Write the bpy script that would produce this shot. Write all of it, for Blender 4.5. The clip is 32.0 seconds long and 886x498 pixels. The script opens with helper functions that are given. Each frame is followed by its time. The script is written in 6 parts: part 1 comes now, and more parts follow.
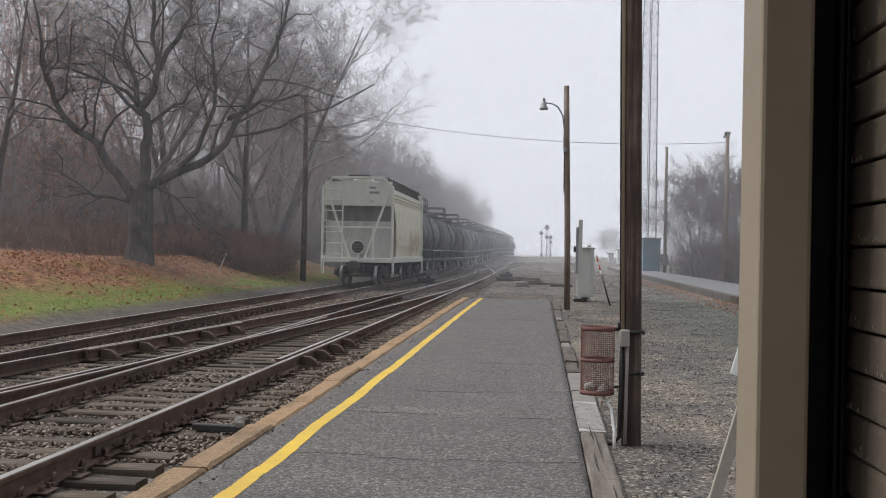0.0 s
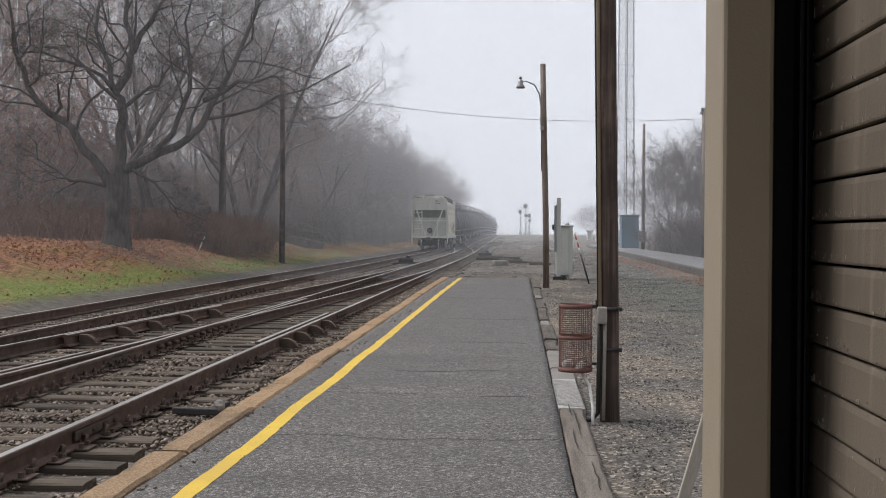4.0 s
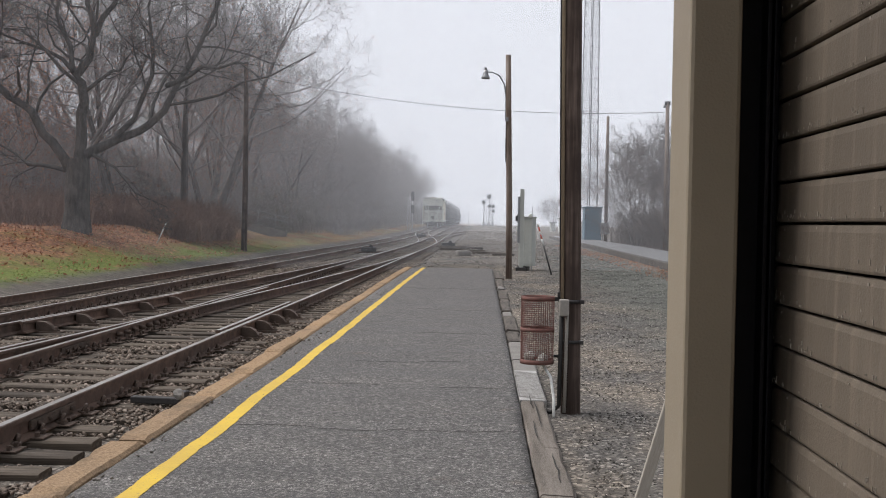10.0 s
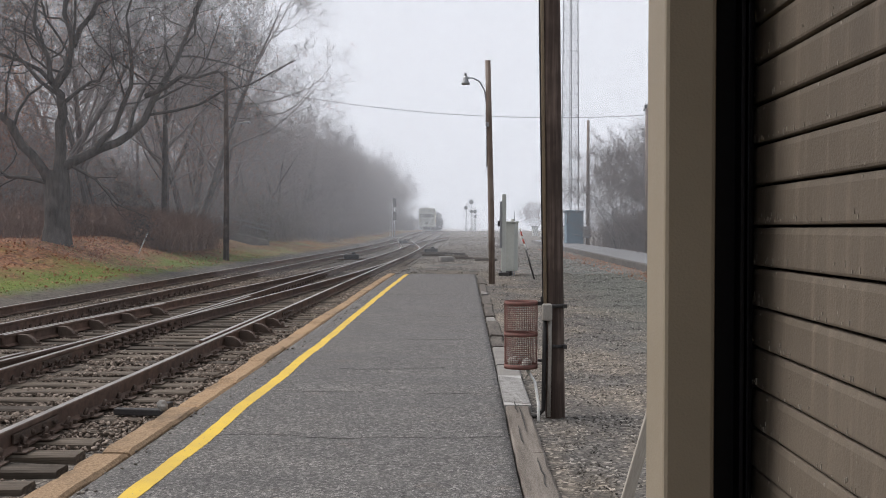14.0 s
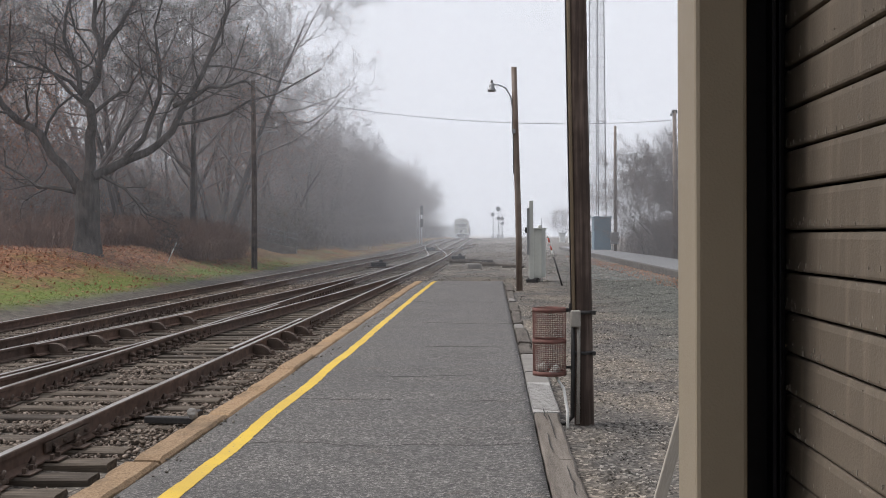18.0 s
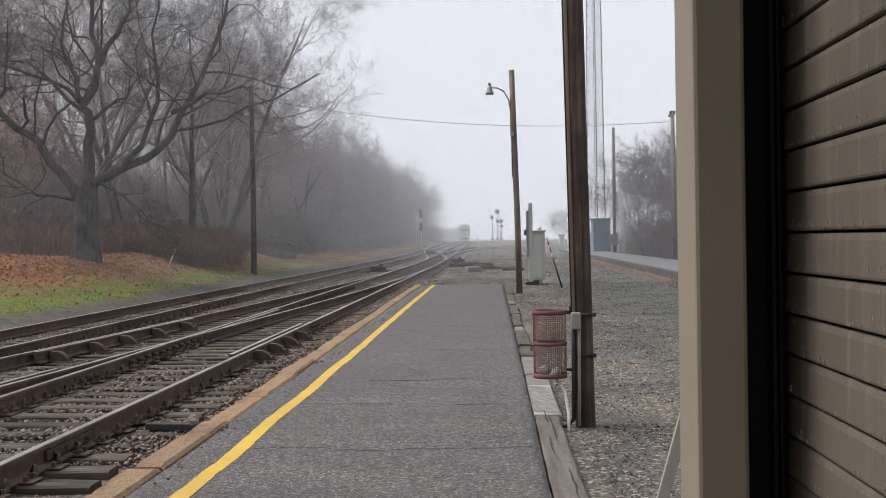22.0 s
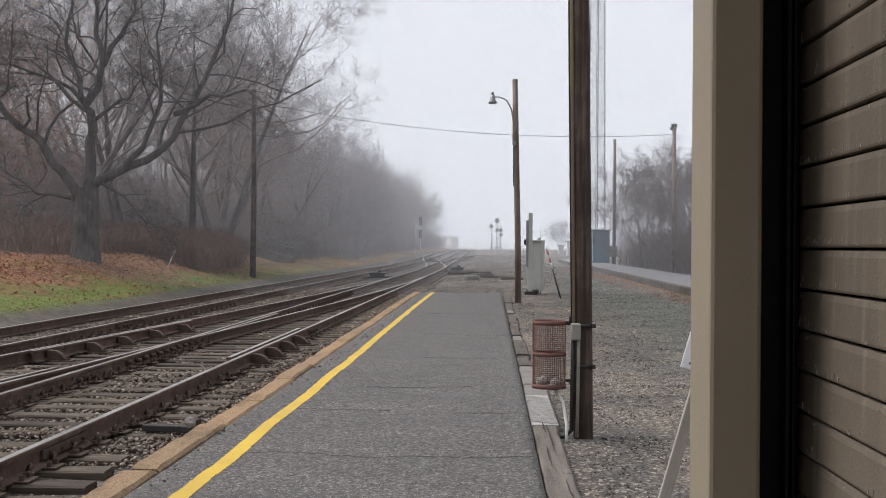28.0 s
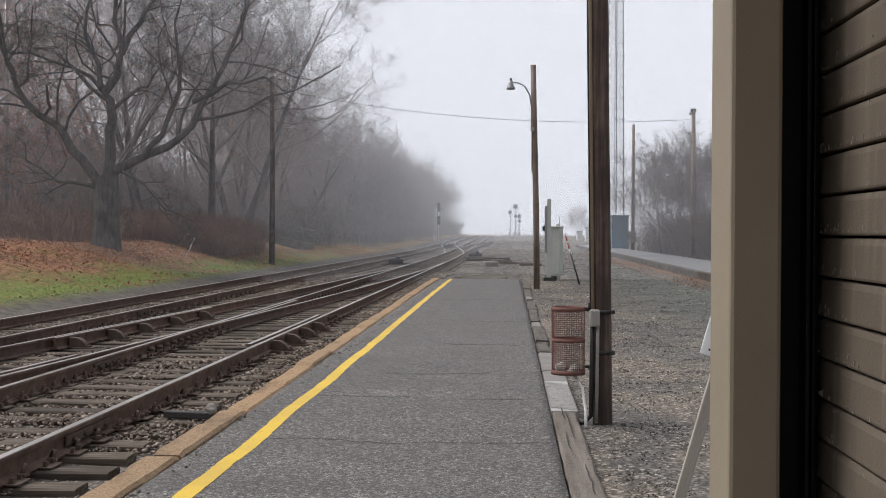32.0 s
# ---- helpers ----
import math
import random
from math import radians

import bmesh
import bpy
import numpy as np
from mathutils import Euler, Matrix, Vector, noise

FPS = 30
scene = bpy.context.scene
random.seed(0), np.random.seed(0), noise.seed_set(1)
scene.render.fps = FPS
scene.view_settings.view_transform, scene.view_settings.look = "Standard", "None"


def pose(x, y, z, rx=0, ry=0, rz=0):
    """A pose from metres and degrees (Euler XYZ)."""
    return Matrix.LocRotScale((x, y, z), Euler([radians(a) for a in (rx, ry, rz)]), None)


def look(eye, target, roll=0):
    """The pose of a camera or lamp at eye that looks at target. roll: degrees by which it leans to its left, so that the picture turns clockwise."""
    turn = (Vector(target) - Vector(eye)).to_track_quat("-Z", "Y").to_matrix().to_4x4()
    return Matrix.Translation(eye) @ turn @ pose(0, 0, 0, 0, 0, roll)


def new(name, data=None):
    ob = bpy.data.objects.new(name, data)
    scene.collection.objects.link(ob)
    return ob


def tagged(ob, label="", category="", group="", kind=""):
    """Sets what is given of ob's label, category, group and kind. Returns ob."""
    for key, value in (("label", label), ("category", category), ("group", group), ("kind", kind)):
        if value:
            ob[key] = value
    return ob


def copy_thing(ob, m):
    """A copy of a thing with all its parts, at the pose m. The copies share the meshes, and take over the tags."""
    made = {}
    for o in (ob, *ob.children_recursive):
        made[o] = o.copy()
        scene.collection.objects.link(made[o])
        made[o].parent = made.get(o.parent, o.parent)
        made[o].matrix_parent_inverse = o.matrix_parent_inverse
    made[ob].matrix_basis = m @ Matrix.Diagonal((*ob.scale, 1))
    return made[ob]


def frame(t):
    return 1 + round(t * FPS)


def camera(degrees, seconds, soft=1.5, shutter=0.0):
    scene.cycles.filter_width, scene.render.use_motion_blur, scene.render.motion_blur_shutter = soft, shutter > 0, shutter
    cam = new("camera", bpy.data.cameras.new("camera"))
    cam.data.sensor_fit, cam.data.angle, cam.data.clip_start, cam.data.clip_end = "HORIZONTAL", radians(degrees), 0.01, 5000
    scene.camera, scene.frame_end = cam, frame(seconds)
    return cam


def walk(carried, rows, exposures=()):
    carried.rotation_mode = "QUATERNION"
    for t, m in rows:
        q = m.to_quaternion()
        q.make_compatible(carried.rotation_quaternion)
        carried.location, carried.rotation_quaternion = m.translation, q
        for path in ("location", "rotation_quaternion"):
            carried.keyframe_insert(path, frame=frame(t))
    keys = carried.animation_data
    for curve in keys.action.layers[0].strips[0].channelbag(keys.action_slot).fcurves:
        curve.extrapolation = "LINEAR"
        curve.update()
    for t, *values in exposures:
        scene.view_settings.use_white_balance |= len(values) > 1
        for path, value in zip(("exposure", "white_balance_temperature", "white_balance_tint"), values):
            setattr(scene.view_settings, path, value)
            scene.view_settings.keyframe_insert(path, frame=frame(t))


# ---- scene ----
cam = camera(43.6, 32.0, soft=1.0)
PATH = [
    (0, (0.002, 0.032, 1.436), (-0.176, 2.024, 1.443), 1.1),
    (0.5, (0.01, 0.032, 1.436), (-0.177, 2.024, 1.443), 2.1),
    (1, (0.016, 0.024, 1.437), (-0.168, 2.015, 1.455), 1.7),
    (1.5, (0.016, 0.024, 1.436), (-0.156, 2.017, 1.444), 1.5),
    (2, (0.011, 0.028, 1.44), (-0.168, 2.02, 1.43), 0.3),
    (2.5, (0.007, 0.025, 1.438), (-0.192, 2.015, 1.426), 0.1),
    (3, (0.016, 0.017, 1.437), (-0.172, 2.008, 1.418), 0.0),
    (3.5, (0.019, 0.018, 1.438), (-0.141, 2.011, 1.412), 0.1),
    (5.5, (0.017, 0.038, 1.434), (-0.09, 2.035, 1.4), -0.1),
    (6, (0.048, 0.06, 1.433), (-0.046, 2.057, 1.37), -0.6),
    (6.5, (0.093, 0.078, 1.438), (-0.029, 2.073, 1.372), -0.4),
    (7, (0.046, 0.048, 1.442), (-0.072, 2.044, 1.38), -1.5),
    (7.5, (-0.039, 0.019, 1.441), (-0.136, 2.015, 1.377), -1.0),
    (8, (-0.041, 0.02, 1.445), (-0.126, 2.017, 1.389), -1.2),
    (8.5, (-0.008, 0.035, 1.446), (-0.071, 2.034, 1.392), 0.4),
    (9, (0.02, 0.043, 1.446), (-0.05, 2.041, 1.396), 0.9),
    (9.5, (0.022, 0.043, 1.445), (-0.049, 2.041, 1.402), 0.6),
    (10, (0.019, 0.046, 1.447), (-0.055, 2.044, 1.4), 1.0),
    (10.5, (0.022, 0.041, 1.445), (-0.054, 2.039, 1.393), 0.3),
    (11, (0.025, 0.043, 1.445), (-0.05, 2.041, 1.392), 0.1),
    (11.5, (0.021, 0.039, 1.447), (-0.05, 2.037, 1.393), 0.2),
    (12, (0.021, 0.042, 1.449), (-0.042, 2.04, 1.398), 0.4),
    (12.5, (0.019, 0.039, 1.449), (-0.041, 2.037, 1.404), 0.5),
    (13, (0.022, 0.039, 1.448), (-0.032, 2.038, 1.406), 0.3),
    (13.5, (0.022, 0.041, 1.448), (-0.025, 2.04, 1.408), 0.3),
    (14, (0.023, 0.042, 1.45), (-0.02, 2.041, 1.414), 0.1),
    (14.5, (0.022, 0.04, 1.449), (-0.024, 2.039, 1.419), 0.2),
    (16.5, (0.022, 0.044, 1.448), (-0.042, 2.043, 1.421), -0.1),
    (17, (0.021, 0.046, 1.449), (-0.054, 2.044, 1.422), -0.0),
    (17.5, (0.02, 0.041, 1.45), (-0.066, 2.039, 1.425), -0.1),
    (18, (0.019, 0.041, 1.45), (-0.073, 2.039, 1.427), -0.3),
    (18.5, (0.02, 0.037, 1.45), (-0.075, 2.034, 1.429), -0.2),
    (19, (0.021, 0.04, 1.451), (-0.081, 2.037, 1.431), -0.3),
    (19.5, (0.021, 0.036, 1.452), (-0.083, 2.034, 1.434), -0.4),
    (20, (0.021, 0.04, 1.452), (-0.087, 2.037, 1.436), -0.4),
    (20.5, (0.019, 0.034, 1.45), (-0.091, 2.031, 1.434), -0.5),
    (21, (0.017, 0.033, 1.448), (-0.095, 2.03, 1.43), -0.5),
    (21.5, (0.019, 0.036, 1.45), (-0.092, 2.033, 1.43), -0.5),
    (22, (0.019, 0.041, 1.452), (-0.072, 2.039, 1.435), -0.9),
    (22.5, (0.017, 0.044, 1.45), (-0.073, 2.042, 1.437), -0.7),
    (23, (0.015, 0.046, 1.452), (-0.07, 2.044, 1.442), -0.4),
    (23.5, (0.012, 0.044, 1.449), (-0.059, 2.043, 1.441), -0.1),
    (24, (0.012, 0.047, 1.45), (-0.062, 2.046, 1.445), -0.6),
    (24.5, (0.012, 0.046, 1.452), (-0.062, 2.045, 1.452), -0.6),
    (25, (0.01, 0.043, 1.452), (-0.064, 2.042, 1.452), -0.4),
    (25.5, (0.008, 0.043, 1.45), (-0.065, 2.041, 1.448), 0.1),
    (27.5, (0.001, 0.04, 1.455), (-0.086, 2.038, 1.453), 0.1),
    (28, (-0.001, 0.045, 1.453), (-0.09, 2.043, 1.45), 0.4),
    (28.5, (0.001, 0.047, 1.453), (-0.089, 2.045, 1.448), 0.5),
    (29, (0.0, 0.046, 1.453), (-0.092, 2.044, 1.442), 0.5),
    (29.5, (-0.002, 0.042, 1.455), (-0.1, 2.04, 1.438), 0.6),
    (30, (-0.005, 0.039, 1.454), (-0.108, 2.037, 1.433), 0.8),
    (30.5, (-0.008, 0.042, 1.454), (-0.125, 2.039, 1.431), 0.6),
    (31, (-0.01, 0.034, 1.456), (-0.132, 2.03, 1.433), 0.5),
    (31.5, (-0.003, 0.044, 1.456), (-0.127, 2.04, 1.429), 0.2),
    (32, (-0.004, 0.032, 1.457), (-0.126, 2.028, 1.429), 0.2),
]
walk(cam, [(t, look(eye, target, roll)) for t, eye, target, roll in PATH], exposures=((0, 0.13, 6450, 12), (13, 0.18, 6450, 12.5), (32, 0.18, 6450, 12.5)))

# ---- sky and light ----
world = bpy.data.worlds.new("overcast_sky")
scene.world = world
world.use_nodes = True
wn, wl = world.node_tree.nodes, world.node_tree.links
wn.clear()
sky = wn.new("ShaderNodeTexSky")
sky.sky_type, sky.sun_disc = "NISHITA", False
sky.sun_elevation, sky.sun_rotation = radians(51), radians(-80)
sky.air_density, sky.dust_density = 1.0, 6.0
grey = wn.new("ShaderNodeHueSaturation")
grey.inputs["Saturation"].default_value = 0.12
bright = wn.new("ShaderNodeBackground")
bright.inputs["Strength"].default_value = 0.03
cloud = wn.new("ShaderNodeBackground")
cloud.inputs["Color"].default_value = (0.775, 0.81, 0.865, 1)
cloud.inputs["Strength"].default_value = 0.585
both = wn.new("ShaderNodeAddShader")
wout = wn.new("ShaderNodeOutputWorld")
wl.new(sky.outputs[0], grey.inputs["Color"])
wl.new(grey.outputs[0], bright.inputs["Color"])
wl.new(bright.outputs[0], both.inputs[0])
wl.new(cloud.outputs[0], both.inputs[1])
wl.new(both.outputs[0], wout.inputs[0])
sun = new("sun", bpy.data.lights.new("sun", "SUN"))
sun.data.energy, sun.data.angle, sun.data.color = 2.4, radians(30), (1, 0.97, 0.93)
sun.matrix_basis = look((-60, 25, 75), (0, 15, 0))


# ---- materials ----
class Mat:
    """A node material: a Principled shader with helpers for colour, grain and relief."""

    def __init__(self, name, color=(0.5, 0.5, 0.5), rough=0.8, metal=0.0, spec=0.4):
        self.m = bpy.data.materials.new(name)
        self.m.use_nodes = True
        self.n, self.l = self.m.node_tree.nodes, self.m.node_tree.links
        self.b = self.n["Principled BSDF"]
        self.b.inputs["Base Color"].default_value = (*color, 1)
        self.b.inputs["Roughness"].default_value = rough
        self.b.inputs["Metallic"].default_value = metal
        self.b.inputs["Specular IOR Level"].default_value = spec
        self.last = None

    def coord(self, scale=(1, 1, 1), kind="Object"):
        tc = self.n.new("ShaderNodeTexCoord")
        mp = self.n.new("ShaderNodeMapping")
        mp.inputs["Scale"].default_value = scale
        self.l.new(tc.outputs[kind], mp.inputs[0])
        return mp.outputs[0]

    def noise(self, size, detail=4, stretch=(1, 1, 1), rough=0.6):
        t = self.n.new("ShaderNodeTexNoise")
        t.inputs["Scale"].default_value = 1.0 / size
        t.inputs["Detail"].default_value = detail
        t.inputs["Roughness"].default_value = rough
        self.l.new(self.coord(stretch), t.inputs["Vector"])
        return t.outputs[0]

    def cells(self, size, out="Color", stretch=(1, 1, 1)):
        t = self.n.new("ShaderNodeTexVoronoi")
        t.inputs["Scale"].default_value = 1.0 / size
        self.l.new(self.coord(stretch), t.inputs["Vector"])
        return t.outputs[out]

    def ramp(self, src, stops):
        r = self.n.new("ShaderNodeValToRGB")
        e = r.color_ramp.elements
        while len(e) < len(stops):
            e.new(0.5)
        for k, (p, c) in zip(e, stops):
            k.position, k.color = p, ((*c, 1) if len(c) == 3 else c)
        self.l.new(src, r.inputs[0])
        return r.outputs[0]

    def level(self, src, lo, hi):
        r = self.n.new("ShaderNodeMapRange")
        r.inputs[1].default_value, r.inputs[2].default_value = lo, hi
        self.l.new(src, r.inputs[0])
        return r.outputs[0]

    def mix(self, fac, a, b, mode="MIX"):
        m = self.n.new("ShaderNodeMix")
        m.data_type, m.blend_type = "RGBA", mode
        for sock, v in ((m.inputs[0], fac), (m.inputs[6], a), (m.inputs[7], b)):
            if isinstance(v, tuple):
                sock.default_value = (*v, 1)
            elif isinstance(v, (int, float)):
                sock.default_value = v
            else:
                self.l.new(v, sock)
        return m.outputs[2]

    def random(self):
        return self.n.new("ShaderNodeObjectInfo").outputs["Random"]

    def island(self):
        return self.n.new("ShaderNodeNewGeometry").outputs["Random Per Island"]

    def color(self, src):
        self.l.new(src, self.b.inputs["Base Color"])
        return self

    def rough(self, src):
        self.l.new(src, self.b.inputs["Roughness"])
        return self

    def bump(self, src, dist=0.01, strength=0.6):
        k = self.n.new("ShaderNodeBump")
        k.inputs["Strength"].default_value, k.inputs["Distance"].default_value = strength, dist
        self.l.new(src, k.inputs["Height"])
        if self.last:
            self.l.new(self.last, k.inputs["Normal"])
        self.last = k.outputs[0]
        self.l.new(self.last, self.b.inputs["Normal"])
        return self


def mottled(name, a, b, size, rough=0.8, fine=None, bump=0.0, metal=0.0, stretch=(1, 1, 1), spec=0.4):
    """Two colours mixed by a coarse and a fine noise, with relief."""
    m = Mat(name, a, rough, metal, spec)
    big = m.noise(size, 5, stretch)
    small = m.noise(fine or size / 12, 3, stretch)
    m.color(m.mix(m.level(m.mix(0.5, big, small), 0.38, 0.62), a, b))
    if bump:
        m.bump(small, bump)
    return m.m


# ---- mesh helpers ----
def part(name, bm, material, parent=None, label=""):
    """Links a bmesh as one mesh object under a thing or part."""
    me = bpy.data.meshes.new(name)
    bm.to_mesh(me)
    bm.free()
    return mesh_part(name, me, material, parent, label)


def mesh_part(name, me, material, parent=None, label=""):
    if not me.materials:
        me.materials.append(material)
    ob = new(name, me)
    if parent:
        ob.parent = parent
    if label:
        tagged(ob, label)
    return ob


def thing(name, m, label, category, group="", kind=""):
    ob = new(name)
    ob.matrix_basis = m
    return tagged(ob, label, category, group, kind)


def add_box(bm, lo, hi, bevel=0.0):
    """An axis-aligned box into bm, with its edges rounded by bevel."""
    vs = [bm.verts.new((x, y, z)) for x in (lo[0], hi[0]) for y in (lo[1], hi[1]) for z in (lo[2], hi[2])]
    fs = [bm.faces.new([vs[i] for i in q]) for q in ((0, 1, 3, 2), (4, 6, 7, 5), (0, 4, 5, 1), (2, 3, 7, 6), (0, 2, 6, 4), (1, 5, 7, 3))]
    if bevel:
        bmesh.ops.bevel(bm, geom=list({e for f in fs for e in f.edges}), offset=bevel, segments=2, affect="EDGES", profile=0.5)
    return vs


def box(lo, hi, bevel=0.0):
    bm = bmesh.new()
    add_box(bm, lo, hi, bevel)
    return bm


def add_tube(bm, pts, radii, sides=8, caps=True):
    """A tube along pts with a radius at each (one number for all)."""
    pts = [Vector(p) for p in pts]
    if isinstance(radii, (int, float)):
        radii = [radii] * len(pts)
    rings, n = [], len(pts)
    ref = None
    for i, p in enumerate(pts):
        d = (pts[min(i + 1, n - 1)] - pts[max(i - 1, 0)]).normalized()
        if ref is None:
            ref = d.orthogonal().normalized()
        a = (ref - d * ref.dot(d))
        a = a.normalized() if a.length > 1e-6 else d.orthogonal().normalized()
        ref, b = a, d.cross(a)
        rings.append([bm.verts.new(p + (a * math.cos(k * 2 * math.pi / sides) + b * math.sin(k * 2 * math.pi / sides)) * radii[i]) for k in range(sides)])
    for r, q in zip(rings, rings[1:]):
        for k in range(sides):
            f = bm.faces.new((r[k], r[(k + 1) % sides], q[(k + 1) % sides], q[k]))
            f.smooth = True
    if caps and sides > 2:
        bm.faces.new(rings[0][::-1])
        bm.faces.new(rings[-1])
    return rings


def tube(pts, radii, sides=8):
    bm = bmesh.new()
    add_tube(bm, pts, radii, sides)
    return bm


def bar(a, b, w, h):
    """A rectangular bar from a to b."""
    bm = bmesh.new()
    add_bar(bm, a, b, w, h)
    return bm


def add_bar(bm, a, b, w, h):
    a, b = Vector(a), Vector(b)
    d = (b - a).normalized()
    s = d.cross(Vector((0, 0, 1)))
    s = s.normalized() if s.length > 1e-4 else Vector((1, 0, 0))
    u = s.cross(d)
    vs = [bm.verts.new(p + s * (i * w / 2) + u * (j * h / 2)) for p in (a, b) for i in (-1, 1) for j in (-1, 1)]
    for q in ((0, 1, 3, 2), (4, 6, 7, 5), (0, 4, 5, 1), (2, 3, 7, 6), (0, 2, 6, 4), (1, 5, 7, 3)):
        bm.faces.new([vs[i] for i in q])


def extrude_profile(prof, stations, closed=True):
    """Sweeps a 2D profile (x, z) along stations of (x, y, z): offsets in x and z."""
    bm = bmesh.new()
    rings = [[bm.verts.new((sx + px, sy, sz + pz)) for px, pz in prof] for sx, sy, sz in stations]
    n = len(prof)
    for r, q in zip(rings, rings[1:]):
        for k in range(n if closed else n - 1):
            bm.faces.new((r[k], q[k], q[(k + 1) % n], r[(k + 1) % n]))
    if closed:
        bm.faces.new(rings[0])
        bm.faces.new(rings[-1][::-1])
    return bm


def smooth01(a, b, v):
    u = min(1.0, max(0.0, (v - a) / (b - a)))
    return u * u * (3 - 2 * u)


# ---- the lie of the land ----
def rise(y):
    """The line climbs a low crest far ahead and falls beyond it."""
    return 1.0 * smooth01(85, 225, y) - 0.9 * smooth01(330, 520, y)


TRACK_A, TRACK_B, GAUGE = -4.12, -7.95, 1.505


def bend(y):
    """Sideways shift of the far line, which curves away beyond the crest."""
    return -((max(0.0, y - 300.0)) ** 2) / 1480.0


def land(x, y):
    """Height of the ground."""
    z = rise(y)
    bx = x - bend(y)
    if bx > -2.3:
        base = -0.05
    elif bx > -10.0:
        base = -0.265
    else:
        d = -10.0 - bx
        near = smooth01(110, 55, y)
        base = -0.265 + 0.175 * smooth01(0, 1.0, d) + (0.6 + 0.5 * near) * smooth01(0.6, 6.5, d) + 0.05 * max(0.0, d - 6)
        base += 8.0 * smooth01(9, 46, d)
    return base + z


# ---- ground ----
def steps(*spans):
    out = []
    for a, b, n in spans:
        out += [a + (b - a) * i / n for i in range(n)]
    return out + [spans[-1][1]]


def sheet(xs, ys, height):
    """A grid of quads over xs and ys."""
    verts = [(x, y, height(x, y)) for y in ys for x in xs]
    n = len(xs)
    faces = [(j * n + i, j * n + i + 1, (j + 1) * n + i + 1, (j + 1) * n + i) for j in range(len(ys) - 1) for i in range(n - 1)]
    me = bpy.data.meshes.new("sheet")
    me.from_pydata(verts, [], faces)
    for p in me.polygons:
        p.use_smooth = True
    return me


def uneven(x, y):
    z = land(x, y) + 0.03 * noise.noise((x * 0.9, y * 0.9, 0)) + 0.02 * noise.noise((x * 3, y * 3, 7))
    if x < -10.5:
        z += 0.10 * noise.noise((x * 0.35, y * 0.35, 3))
    if -2.4 < x < 2.5 and 36 < y < 75:
        z += 0.10 * max(0.0, noise.noise((x * 0.5, y * 0.25, 11)) + 0.25)
    return z


class Zoned(Mat):
    """Ground material whose zones follow the world's x and y."""

    def axis(self, i):
        sep = self.n.new("ShaderNodeSeparateXYZ")
        self.l.new(self.coord(), sep.inputs[0])
        return sep.outputs[i]

    def edge(self, i, a, b, wobble, size):
        add = self.n.new("ShaderNodeMath")
        add.operation = "MULTIPLY_ADD"
        self.l.new(self.noise(size, 5), add.inputs[0])
        add.inputs[1].default_value = wobble
        self.l.new(self.axis(i), add.inputs[2])
        return self.level(add.outputs[0], a + wobble / 2, b + wobble / 2)


